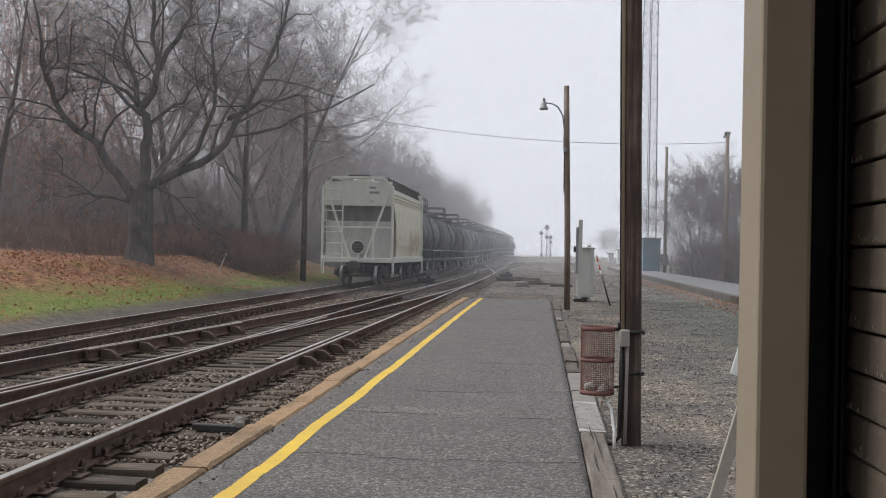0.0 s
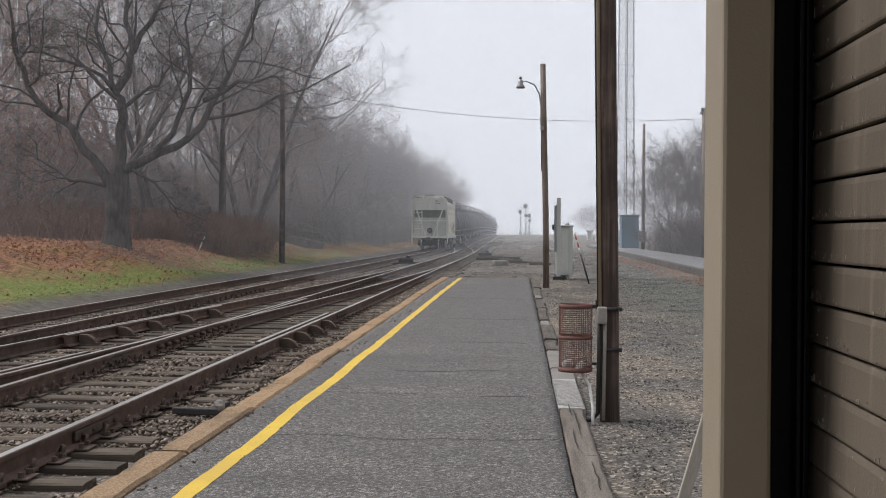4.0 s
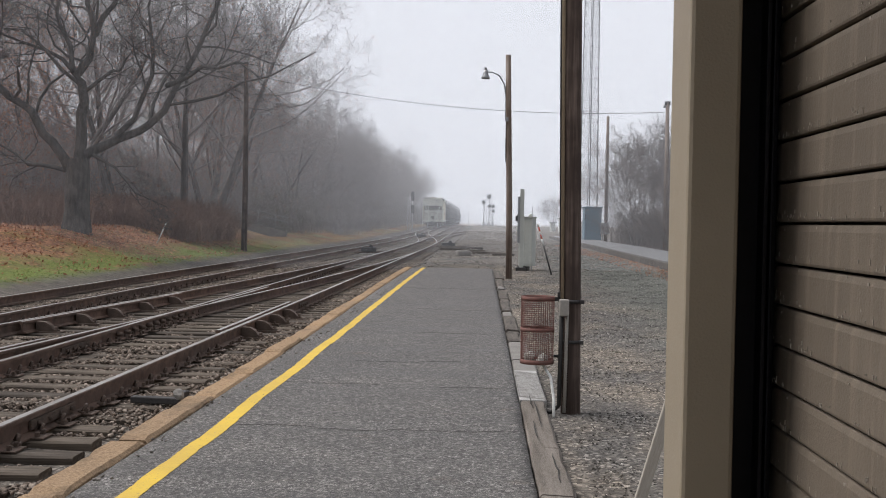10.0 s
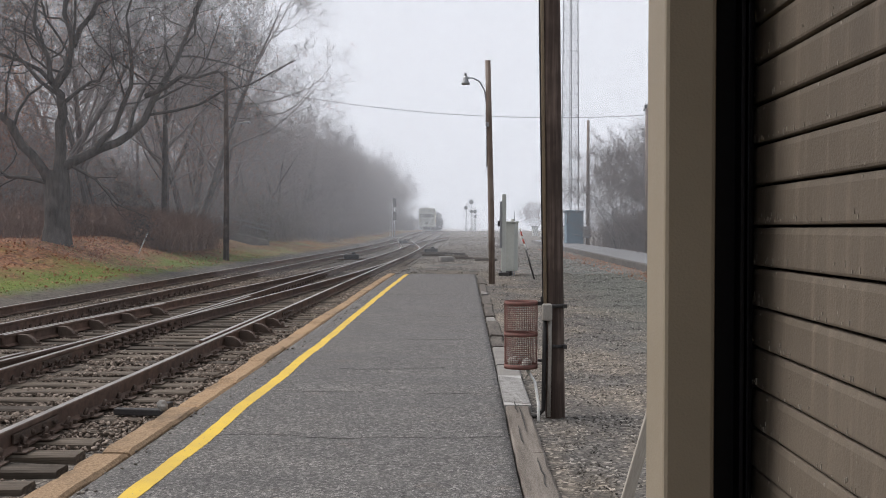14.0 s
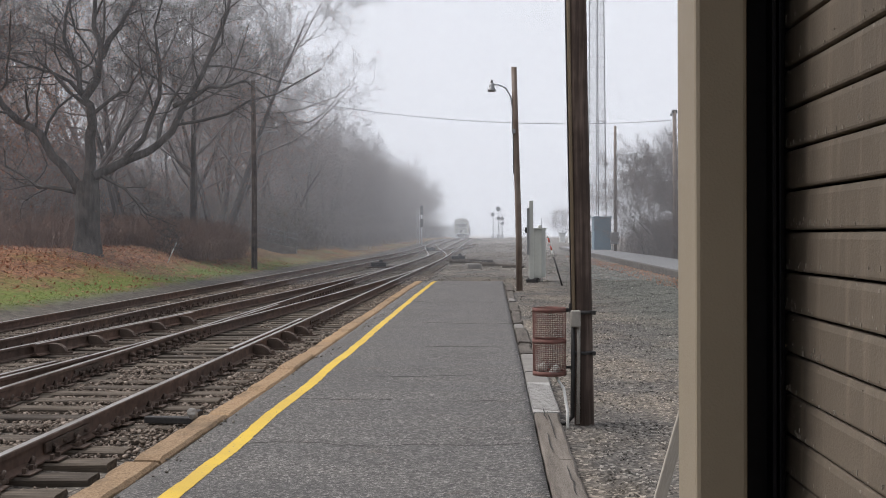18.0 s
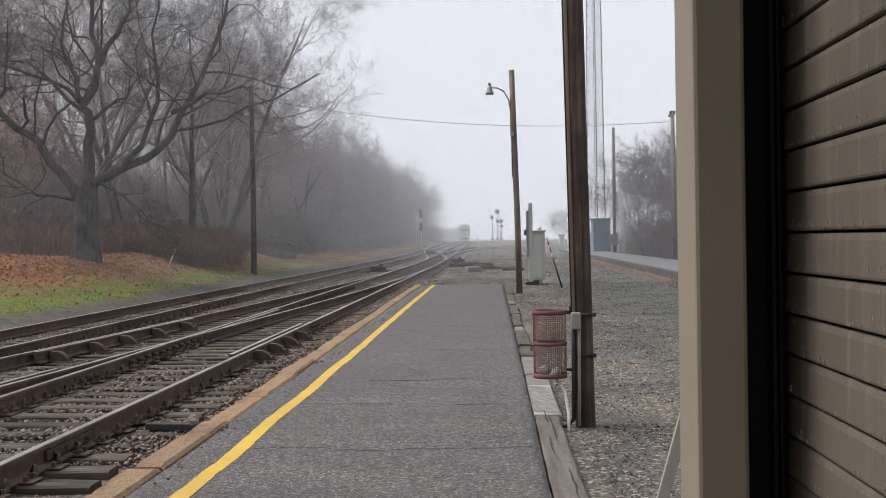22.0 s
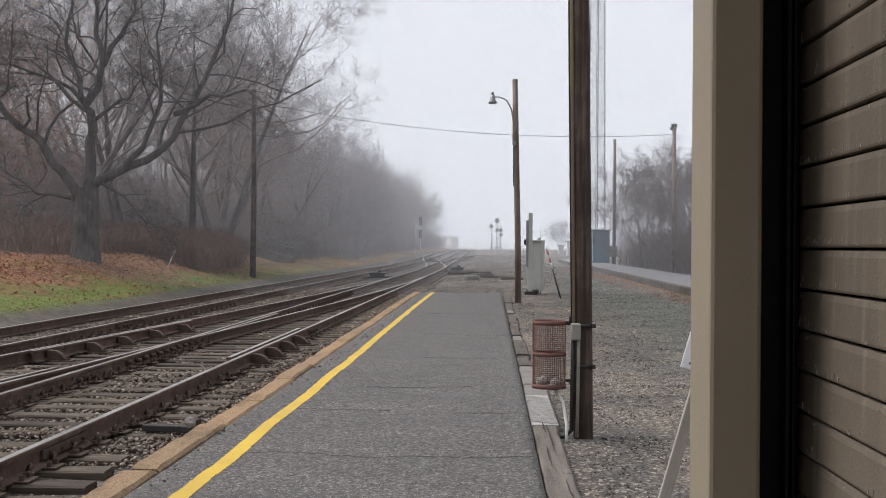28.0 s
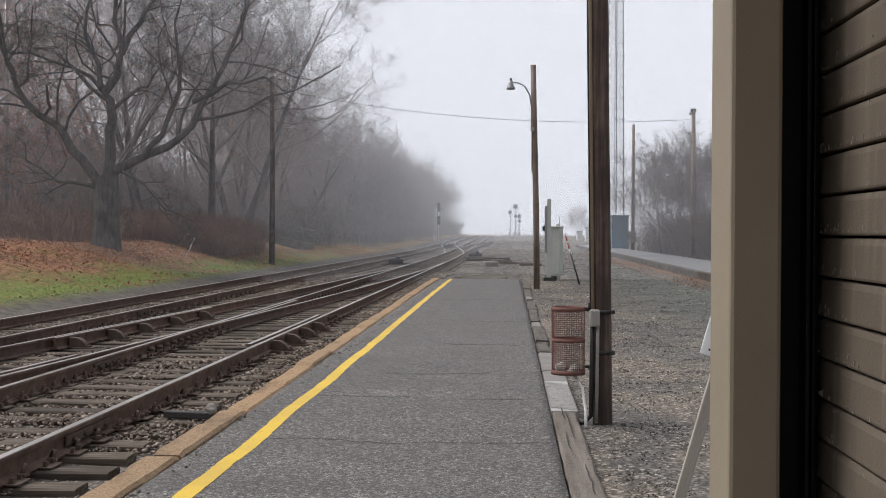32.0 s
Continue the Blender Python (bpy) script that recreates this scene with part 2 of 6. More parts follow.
def ground_material():
    m = Zoned("ground_cover", rough=0.92, spec=0.25)
    fine = m.cells(0.024)
    bw = m.n.new("ShaderNodeRGBToBW")
    m.l.new(fine, bw.inputs[0])
    stone = m.ramp(bw.outputs[0], [(0.15, (0.06, 0.056, 0.052)), (0.5, (0.125, 0.117, 0.108)), (0.75, (0.2, 0.188, 0.172)), (0.92, (0.42, 0.395, 0.36))])
    patch = m.level(m.noise(1.4, 7, (1, 0.6, 1), 0.7), 0.42, 0.58)
    tan = m.mix(patch, m.mix(1.0, stone, (0.78, 0.77, 0.76), "MULTIPLY"), m.mix(1.0, stone, (1.26, 1.16, 1.03), "MULTIPLY"))
    green = m.mix(1.0, stone, (0.76, 0.82, 0.78), "MULTIPLY")
    gravel = m.mix(m.edge(0, 1.9, 3.4, 2.0, 2.5), tan, green)
    leafy = m.ramp(m.noise(0.16, 4), [(0.35, (0.11, 0.095, 0.08)), (0.5, (0.15, 0.11, 0.08)), (0.62, (0.2, 0.12, 0.075))])
    gravel = m.mix(m.edge(0, 5.6, 6.4, 1.2, 1.0), gravel, leafy)
    dirt = m.ramp(m.noise(0.25, 6), [(0.35, (0.085, 0.075, 0.065)), (0.65, (0.19, 0.17, 0.148))])
    gravel = m.mix(m.level(m.mix(0.5, m.noise(4.0, 5), m.level(m.axis(1), 34, 60)), 0.62, 0.75), gravel, dirt)
    ballast = m.mix(m.level(m.noise(1.6, 6), 0.4, 0.65), m.mix(1.0, stone, (0.74, 0.7, 0.66), "MULTIPLY"), m.mix(1.0, stone, (1.05, 0.98, 0.9), "MULTIPLY"))
    cover = m.mix(m.edge(0, -2.6, -2.0, 0.3, 0.6), ballast, gravel)
    # the bank: grass below, fallen leaves above
    grass = m.ramp(m.noise(0.12, 5), [(0.3, (0.065, 0.095, 0.022)), (0.5, (0.14, 0.18, 0.042)), (0.75, (0.22, 0.235, 0.075))])
    litter_cells = m.n.new("ShaderNodeRGBToBW")
    m.l.new(m.cells(0.11), litter_cells.inputs[0])
    litter = m.ramp(litter_cells.outputs[0], [(0.15, (0.085, 0.045, 0.03)), (0.5, (0.21, 0.10, 0.058)), (0.85, (0.36, 0.19, 0.105))])
    litter = m.mix(m.level(m.noise(1.1, 6), 0.5, 0.72), litter, m.mix(1.0, litter, (0.75, 0.95, 0.6), "MULTIPLY"))
    sparse = m.level(m.noise(1.3, 9, (0.8, 0.45, 1), 0.8), 0.5, 0.6)
    strip = m.edge(0, -13.7, -12.0, 2.8, 1.8)
    bank = m.mix(strip, litter, m.mix(sparse, grass, litter))
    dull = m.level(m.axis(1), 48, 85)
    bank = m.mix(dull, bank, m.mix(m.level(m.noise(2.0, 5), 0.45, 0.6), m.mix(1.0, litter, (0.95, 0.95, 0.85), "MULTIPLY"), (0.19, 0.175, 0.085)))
    soil = m.ramp(m.noise(0.2, 5), [(0.35, (0.06, 0.054, 0.048)), (0.65, (0.14, 0.126, 0.108))])
    cover = m.mix(m.edge(0, -10.6, -9.7, 0.6, 0.8), soil, cover)
    cover = m.mix(m.edge(0, -11.3, -10.5, 0.8, 0.9), bank, cover)
    worn = m.level(m.noise(4.5, 7, (1, 0.35, 1), 0.7), 0.38, 0.64)
    cover = m.mix(worn, m.mix(1.0, cover, (0.72, 0.72, 0.73), "MULTIPLY"), m.mix(1.0, cover, (1.14, 1.13, 1.12), "MULTIPLY"))
    m.color(cover)
    m.bump(bw.outputs[0], 0.02, 0.8)
    m.bump(m.noise(0.12, 5), 0.05, 0.5)
    return m.m


m_ground = ground_material()
XS = steps((-700, -100, 8), (-100, -40, 12), (-40, -20, 20), (-20, -10.5, 30), (-10.5, -9.5, 6), (-9.5, -2.6, 14), (-2.6, -2.0, 3), (-2.0, 10, 40), (10, 40, 12), (40, 700, 10))
YS = steps((-60, -4, 8), (-4, 30, 50), (30, 80, 70), (80, 120, 30), (120, 330, 60), (330, 900, 24), (900, 4000, 6))
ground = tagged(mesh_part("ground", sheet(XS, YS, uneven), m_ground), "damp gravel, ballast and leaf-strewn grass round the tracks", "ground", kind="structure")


# ---- scattered pieces by arrays ----
class Geo:
    """Collects triangles and quads, and makes one mesh of them."""

    def __init__(self):
        self.v, self.f3, self.f4, self.n = [], [], [], 0

    def add(self, verts, tris=None, quads=None):
        verts = np.asarray(verts, np.float32).reshape(-1, 3)
        if tris is not None and len(tris):
            self.f3.append(np.asarray(tris, np.int32).reshape(-1, 3) + self.n)
        if quads is not None and len(quads):
            self.f4.append(np.asarray(quads, np.int32).reshape(-1, 4) + self.n)
        self.v.append(verts)
        self.n += len(verts)

    def arrays(self):
        v = np.concatenate(self.v)
        t = np.concatenate(self.f3) if self.f3 else np.zeros((0, 3), np.int32)
        q = np.concatenate(self.f4) if self.f4 else np.zeros((0, 4), np.int32)
        return v, t, q

    def mesh(self, name, smooth=False):
        v, t, q = self.arrays()
        me = bpy.data.meshes.new(name)
        me.vertices.add(len(v))
        me.vertices.foreach_set("co", v.ravel())
        loops = np.concatenate([t.ravel(), q.ravel()]).astype(np.int32)
        me.loops.add(len(loops))
        me.loops.foreach_set("vertex_index", loops)
        me.polygons.add(len(t) + len(q))
        start = np.concatenate([np.arange(len(t)) * 3, len(t) * 3 + np.arange(len(q)) * 4]).astype(np.int32)
        me.polygons.foreach_set("loop_start", start)
        if smooth:
            me.polygons.foreach_set("use_smooth", np.ones(len(t) + len(q), bool))
        me.update(calc_edges=True)
        return me


def rot_z(a):
    c, s = np.cos(a), np.sin(a)
    z, o = np.zeros_like(c), np.ones_like(c)
    return np.stack([np.stack([c, -s, z], -1), np.stack([s, c, z], -1), np.stack([z, z, o], -1)], -2)


def scatter_stones(geo, places, sizes, rng, flat=0.55):
    """Rough eight-cornered stones at places."""
    base = np.array([(x, y, z) for x in (-1, 1) for y in (-1, 1) for z in (-1, 1)], float) * 0.5
    quads = np.array([(0, 1, 3, 2), (4, 6, 7, 5), (0, 4, 5, 1), (2, 3, 7, 6), (0, 2, 6, 4), (1, 5, 7, 3)])
    n = len(places)
    v = base[None] * rng.uniform(0.3, 1.25, (n, 8, 3)) * np.array([1, 1, flat])
    tilt = rng.uniform(-0.5, 0.5, (n, 2))
    v[..., 2] += v[..., 0] * tilt[:, None, 0] + v[..., 1] * tilt[:, None, 1]
    v = np.einsum("nij,nkj->nki", rot_z(rng.uniform(0, 6.28, n)), v) * np.asarray(sizes)[:, None, None]
    v += np.asarray(places)[:, None]
    geo.add(v, quads=(quads[None] + (np.arange(n) * 8)[:, None, None]))


# ---- platform ----
def asphalt_material():
    m = Mat("asphalt", rough=0.8, spec=0.3)
    grit, coarse = m.n.new("ShaderNodeRGBToBW"), m.n.new("ShaderNodeRGBToBW")
    m.l.new(m.cells(0.007), grit.inputs[0])
    m.l.new(m.cells(0.019), coarse.inputs[0])
    grain = m.mix(0.45, grit.outputs[0], coarse.outputs[0])
    a = m.ramp(grain, [(0.24, (0.044, 0.042, 0.041)), (0.45, (0.107, 0.103, 0.1)), (0.62, (0.148, 0.143, 0.138)), (0.82, (0.38, 0.365, 0.35))])
    band = m.level(m.noise(1.1, 7, (0.22, 1.7, 1), 0.7), 0.4, 0.62)
    patch = m.level(m.noise(0.7, 7, (0.8, 1, 1), 0.7), 0.38, 0.66)
    fleck = m.level(m.noise(0.05, 5, (1, 1.2, 1), 0.75), 0.36, 0.66)
    base = m.mix(fleck, m.mix(1.0, a, (0.76, 0.75, 0.74), "MULTIPLY"), m.mix(1.0, a, (1.2, 1.19, 1.17), "MULTIPLY"))
    base = m.mix(band, m.mix(1.0, base, (0.74, 0.73, 0.72), "MULTIPLY"), m.mix(patch, base, m.mix(1.0, base, (1.27, 1.25, 1.22), "MULTIPLY")))
    dusty = m.level(m.noise(0.4, 6, (0.7, 1, 1), 0.7), 0.6, 0.72)
    m.color(m.mix(dusty, base, m.mix(1.0, base, (1.15, 1.04, 0.96), "MULTIPLY")))
    m.rough(m.ramp(band, [(0, (0.62, 0.62, 0.62)), (1, (0.88, 0.88, 0.88))]))
    m.bump(grain, 0.009, 0.8)
    m.bump(m.noise(0.2, 5), 0.02, 0.3)
    return m.m


m_asphalt = asphalt_material()


def worn_yellow():
    m = Mat("yellow_paint", rough=0.7)
    wear = m.level(m.noise(0.03, 7, rough=0.85), 0.57, 0.66)
    base = m.mix(m.level(m.noise(0.5, 5), 0.35, 0.65), (0.66, 0.45, 0.05), (0.55, 0.37, 0.06))
    m.color(m.mix(wear, base, (0.22, 0.19, 0.13)))
    m.bump(m.cells(0.013, "Distance"), 0.004, 0.5)
    return m.m


m_yellow = worn_yellow()
def kerb_material():
    """Brown stone with grit, dark damp stains and pale worn spots."""
    m = Mat("kerb_stone", rough=0.9, spec=0.25)
    g = m.ramp(m.noise(0.018, 6, rough=0.75), [(0.32, (0.13, 0.085, 0.05)), (0.5, (0.31, 0.212, 0.128)), (0.7, (0.43, 0.315, 0.2))])
    stain = m.level(m.noise(0.35, 7, (1, 0.6, 1), 0.7), 0.52, 0.68)
    g = m.mix(stain, g, m.mix(1.0, g, (0.55, 0.56, 0.58), "MULTIPLY"))
    m.color(m.mix(m.random(), m.mix(1.0, g, (0.88, 0.88, 0.9), "MULTIPLY"), m.mix(1.0, g, (1.12, 1.08, 1.02), "MULTIPLY")))
    m.bump(m.noise(0.012, 5), 0.01, 0.7)
    m.bump(m.noise(0.09, 4), 0.03, 0.4)
    return m.m


m_kerb = kerb_material()
m_crack = mottled("crack_dirt", (0.03, 0.028, 0.026), (0.06, 0.055, 0.05), 0.1, 0.95)
m_old_timber = mottled("weathered_timber", (0.085, 0.07, 0.057), (0.24, 0.21, 0.18), 0.5, 0.9, 0.02, 0.01, stretch=(6, 0.5, 6))
m_edge_timber = mottled("rotten_edge_timber", (0.05, 0.043, 0.037), (0.16, 0.138, 0.118), 0.4, 0.95, 0.02, 0.015, stretch=(6, 0.6, 6))
m_slab = mottled("weathered_concrete", (0.24, 0.225, 0.205), (0.15, 0.14, 0.13), 0.4, 0.9, 0.015, 0.006)
P_END = 35.8


def platform_edge(y):
    """Track-side edge of the asphalt: it drifts away from straight."""
    return -2.13 - 0.16 * smooth01(5, 34, y)


def platform_z(f, y):
    """Height of the worn asphalt at the fraction f of its width."""
    return 0.008 * noise.noise((f * 3, y * 0.6, 2)) - 0.004


pl = bmesh.new()
px = [0.0, 0.03, 0.08, 0.14, 0.2, 0.28, 0.36, 0.44, 0.52, 0.6, 0.68, 0.76, 0.84, 0.92, 0.97, 1.0]
rows = []
for i in range(121):
    y = -12 + (P_END + 12) * i / 120
    l, r = platform_edge(y), 0.325 - 0.02 * smooth01(5, 33, y) + 0.012 * noise.noise((0, y * 2.1, 5))
    rows.append([pl.verts.new((l + (r - l) * f, y + (0.12 * noise.noise((f * 5, 3, 1)) if i == 120 else 0), -0.008 * (f < 0.01) + platform_z(f, y))) for f in px])
for a, b in zip(rows, rows[1:]):
    for k in range(len(px) - 1):
        pl.faces.new((a[k], a[k + 1], b[k + 1], b[k])).smooth = True
rim = [r[0] for r in rows] + rows[-1][1:] + [r[-1] for r in rows[-2::-1]] + rows[0][-2:0:-1]
low = [pl.verts.new((v.co.x, v.co.y, -0.4)) for v in rim]
for k in range(len(rim)):
    pl.faces.new((rim[k], low[k], low[(k + 1) % len(rim)], rim[(k + 1) % len(rim)]))
bmesh.ops.recalc_face_normals(pl, faces=pl.faces)
platform = tagged(part("platform", pl, m_asphalt), "worn grey asphalt station platform with patched cracks", "platform", kind="structure")


def ribbon(points, width, z0=0.004, thick=0.003):
    """A thin flat strip along points (x, y) with its own thickness."""
    bm = bmesh.new()
    prev = None
    for i, (x, y) in enumerate(points):
        x2, y2 = points[min(i + 1, len(points) - 1)]
        x1, y1 = points[max(i - 1, 0)]
        d = Vector((x2 - x1, y2 - y1)).normalized()
        w = (width(i) if callable(width) else width) / 2
        l = platform_edge(y)
        zb = z0 + (platform_z((x - l) / (0.315 - l), y) if x < 0.32 else 0)
        ring = [bm.verts.new((x - d.y * w * s, y + d.x * w * s, zb + h)) for s in (-1, 1) for h in (0, thick)]
        if prev:
            for q in ((1, 3), (3, 2), (0, 1), (2, 0)):
                bm.faces.new((prev[q[0]], prev[q[1]], ring[q[1]], ring[q[0]]))
        prev = ring
    bmesh.ops.recalc_face_normals(bm, faces=bm.faces)
    return bm


def line_x(y):
    """Centre of the hand-painted line."""
    return -1.80 - 0.10 * smooth01(8, 30, y) + 0.022 * noise.noise((y * 0.6, 0, 4)) + 0.009 * noise.noise((y * 2.5, 0, 9)) + 0.004 * noise.noise((y * 9, 0, 3))


tagged(part("yellow_line", ribbon([(line_x(-10 + i * 0.06), -10 + i * 0.06) for i in range(762)], lambda i: 0.112 + 0.02 * noise.noise((i * 0.12, 2, 2)) + 0.016 * noise.noise((i * 0.63, 2, 7)), 0.0012, 0.002), m_yellow),
       "hand-painted yellow safety line along the platform", "line", kind="structure")


def crack(x0, x1, y0, wander, seed, width=0.02):
    n = max(6, int(abs(x1 - x0) / 0.018))
    pts = [(x0 + (x1 - x0) * i / n, y0 + wander * noise.noise((i * 0.031, seed, 0)) + 0.3 * wander * noise.noise((i * 0.15, seed, 5)) + 0.022 * noise.noise((i * 0.7, seed, 2))) for i in range(n + 1)]
    return ribbon(pts, lambda i: max(0.0015, width * (0.2 + 1.5 * noise.noise((i * 0.09, seed, 8)) + 0.8 * noise.noise((i * 0.5, seed, 3)))), 0.001, 0.0016)


for k, (a, b, y, w) in enumerate([(-1.75, 0.3, 7.75, 0.14), (-0.35, 0.25, 9.75, 0.06), (-1.3, -0.2, 11.6, 0.2), (-1.75, -0.9, 9.9, 0.12), (-1.2, 0.3, 18.6, 0.3), (-1.9, 0.1, 24.5, 0.4), (-0.9, 0.1, 14.6, 0.2)]):
    part("crack", crack(a, b, y, w, k * 3.1, 0.012 + 0.012 * (k == 1) + 0.0006 * y), m_crack, platform)

kerb = tagged(new("platform_kerb"), "brown stone kerb in worn blocks along the platform edge", "kerb", kind="structure")
rng = np.random.default_rng(4)
y = -6.0
while y < P_END:
    ln = float(rng.uniform(1.1, 1.9))
    y1 = min(y + ln, P_END + 0.1)
    bm = bmesh.new()
    n = 16
    ring0 = None
    d = rng.uniform(-0.012, 0.012, 3)
    for i in range(n + 1):
        yy = y + 0.008 + (y1 - y - 0.016) * i / n
        e = platform_edge(yy) - 0.004 + d[0]
        w = 0.225 + 0.02 * noise.noise((yy * 2, 3, 3)) + d[1]
        zt = 0.012 + d[2] + 0.012 * noise.noise((yy * 2.2, 1, 6)) + 0.006 * noise.noise((yy * 9, 1, 6)) - (0.02 if i in (0, n) else 0)
        chip = 0.05 * max(0.0, noise.noise((yy * 3.1, 8, 2)) - 0.12) + 0.012 * noise.noise((yy * 11, 8, 2))
        chip_in = 0.035 * max(0.0, noise.noise((yy * 2.7, 5, 9)) - 0.15)
        ring = [bm.verts.new(p) for p in ((e, yy, -0.4), (e, yy, zt - 0.02 - chip_in), (e - 0.02 - chip_in, yy, zt), (e - w * 0.5, yy, zt + 0.006 * noise.noise((yy * 6, 2, 2))), (e - w + 0.03 + chip, yy, zt), (e - w + chip * 0.6, yy, zt - 0.035 - chip), (e - w, yy, -0.4))]
        if ring0:
            for k in range(7):
                bm.faces.new((ring0[k], ring0[(k + 1) % 7], ring[(k + 1) % 7], ring[k]))
        else:
            bm.faces.new(ring)
        ring0 = ring
    bm.faces.new(ring0[::-1])
    bmesh.ops.recalc_face_normals(bm, faces=bm.faces)
    part("kerb_block", bm, m_kerb, kerb)
    y = y1

# timber and slab edging on the yard side
edging = tagged(new("platform_edging"), "weathered timber and concrete edging beside the platform", "edging", kind="structure")
for y0, y1, mat, w in ((-3, 5.9, m_old_timber, 0.2), (5.93, 7.18, m_old_timber, 0.2), (7.21, 9.09, m_old_timber, 0.2), (10.98, 11.85, m_slab, 0.24), (11.9, 13.6, m_slab, 0.22), (13.75, 14.9, m_old_timber, 0.17),
                       (15.15, 17.4, m_old_timber, 0.19), (17.5, 18.3, m_slab, 0.15), (18.6, 21.3, m_old_timber, 0.16), (21.5, 24.2, m_old_timber, 0.2), (24.6, 25.4, m_slab, 0.16), (25.7, 29.2, m_old_timber, 0.18), (29.5, 33.0, m_old_timber, 0.22)):
    bm = bmesh.new()
    ring0 = None
    x0 = 0.338
    tip = random.uniform(-0.012, 0.012)
    for i in range(7):
        yy = y0 + (y1 - y0) * i / 6
        j = (0.012 if y0 < 13 else 0.03) * noise.noise((yy * 2.7, 4, 4))
        ring = [bm.verts.new(p) for p in ((x0 + j, yy, -0.25), (x0 + j, yy, -0.012 + j + tip), (x0 + 0.015 + j, yy, 0.006 + j + tip), (x0 + w - 0.02 + j * 2, yy, 0.004 + tip * 0.3), (x0 + w + j * 2, yy, -0.02), (x0 + w + j * 2, yy, -0.25))]
        if ring0:
            for k in range(6):
                bm.faces.new((ring0[k], ring0[(k + 1) % 6], ring[(k + 1) % 6], ring[k]))
        else:
            bm.faces.new(ring)
        ring0 = ring
    bm.faces.new(ring0[::-1])
    bmesh.ops.recalc_face_normals(bm, faces=bm.faces)
    part("timber" if mat is m_old_timber else "slab", bm, m_edge_timber if mat is m_old_timber and y0 > 13 else mat, edging)
for k, (x, y0, ln) in enumerate(((0.40, 7.4, 0.7), (0.45, 7.9, 1.2), (0.42, 8.7, 0.6), (0.47, 6.2, 0.8), (0.41, 5.0, 0.8), (0.46, 5.4, 0.45), (0.44, 4.3, 0.6))):
    pts = [(x + 0.012 * noise.noise((i * 0.5, k, 3)), y0 + ln * i / 8) for i in range(9)]
    part("split", ribbon(pts, lambda i: 0.006 * (0.3 + math.sin(math.pi * i / 8)), 0.012, 0.006), m_crack, edging, "dark split along the timber grain")
m_tread = mottled("worn_tread_plate", (0.42, 0.41, 0.39), (0.22, 0.21, 0.2), 0.12, 0.6, 0.01, 0.002)
plate = box((0.333, 9.12, -0.2), (0.555, 10.95, 0.008), 0.004)
for i in range(32):
    add_bar(plate, (0.34, 9.3 + i * 0.05, 0.010), (0.548, 9.16 + i * 0.05, 0.010), 0.018, 0.012)
tagged(part("tread_plate", plate, m_tread), "light grey ribbed metal cover plate beside the platform", "cover plate")

# ---- tracks ----
def rail_material():
    m = Mat("rail_steel", rough=0.6, metal=0.35)
    rust = m.ramp(m.noise(0.15, 6), [(0.3, (0.062, 0.043, 0.035)), (0.7, (0.145, 0.1, 0.08))])
    m.color(m.mix(m.level(m.noise(0.7, 4, (1, 0.2, 1)), 0.4, 0.65), rust, m.mix(1.0, rust, (1.5, 1.35, 1.25), "MULTIPLY")))
    m.rough(m.ramp(m.noise(0.1, 3), [(0, (0.7, 0.7, 0.7)), (1, (0.9, 0.9, 0.9))]))
    m.bump(m.noise(0.02, 3), 0.003)
    return m.m


def head_material():
    m = Mat("worn_rail_head", rough=0.4, metal=0.6)
    m.color(m.mix(m.level(m.noise(0.6, 4, (3, 0.3, 1)), 0.35, 0.65), (0.27, 0.25, 0.235), (0.5, 0.485, 0.47)))
    return m.m


m_head = head_material()


m_rail = rail_material()
m_rust = mottled("rusty_iron", (0.06, 0.045, 0.036), (0.14, 0.10, 0.08), 0.12, 0.85, 0.01, 0.004, metal=0.25)


def tie_material():
    m = Mat("tie_wood", rough=0.9, spec=0.2)
    g = m.ramp(m.noise(0.25, 6, (0.4, 5, 5)), [(0.3, (0.04, 0.033, 0.028)), (0.55, (0.11, 0.094, 0.08)), (0.8, (0.22, 0.192, 0.165))])
    m.color(m.mix(m.random(), m.mix(1.0, g, (0.7, 0.68, 0.66), "MULTIPLY"), m.mix(1.0, g, (1.25, 1.2, 1.12), "MULTIPLY")))
    m.bump(m.noise(0.05, 5, (0.3, 5, 5)), 0.012)
    return m.m


m_tie = tie_material()
RAIL = [(-0.07, -0.17), (0.07, -0.17), (0.07, -0.158), (0.012, -0.135), (0.012, -0.045), (0.036, -0.034), (0.036, -0.006), (0.028, 0), (-0.028, 0), (-0.036, -0.006), (-0.036, -0.034), (-0.012, -0.045), (-0.012, -0.135), (-0.07, -0.158)]


def rail(path, y0, y1, n, drop=0.0):
    bm = extrude_profile(RAIL, [(path(y), y, rise(y) - 0.03 - drop) for y in (y0 + (y1 - y0) * i / n for i in range(n + 1))])
    bmesh.ops.recalc_face_normals(bm, faces=bm.faces)
    for f in bm.faces:
        if f.normal.z > 0.9 and max(v.co.z - rise(v.co.y) for v in f.verts) > -0.05 - drop:
            f.material_index = 1
    return bm


def rail_part(name, bm, material, parent, label=""):
    ob = part(name, bm, material, parent, label)
    ob.data.materials.append(m_head)
    return ob


A_R, A_L = TRACK_A + GAUGE / 2, TRACK_A - GAUGE / 2


def swing(y):
    """How far the crossover stands off the near track."""
    if y > 60:
        return 0.0
    return 0.00082 * (60 - y) ** 2 if y > 20 else 1.312 + 0.0656 * (20 - y)


def ease(y):
    """The near track drifts towards the far one past the points."""
    return -0.6 * smooth01(60, 130, y)


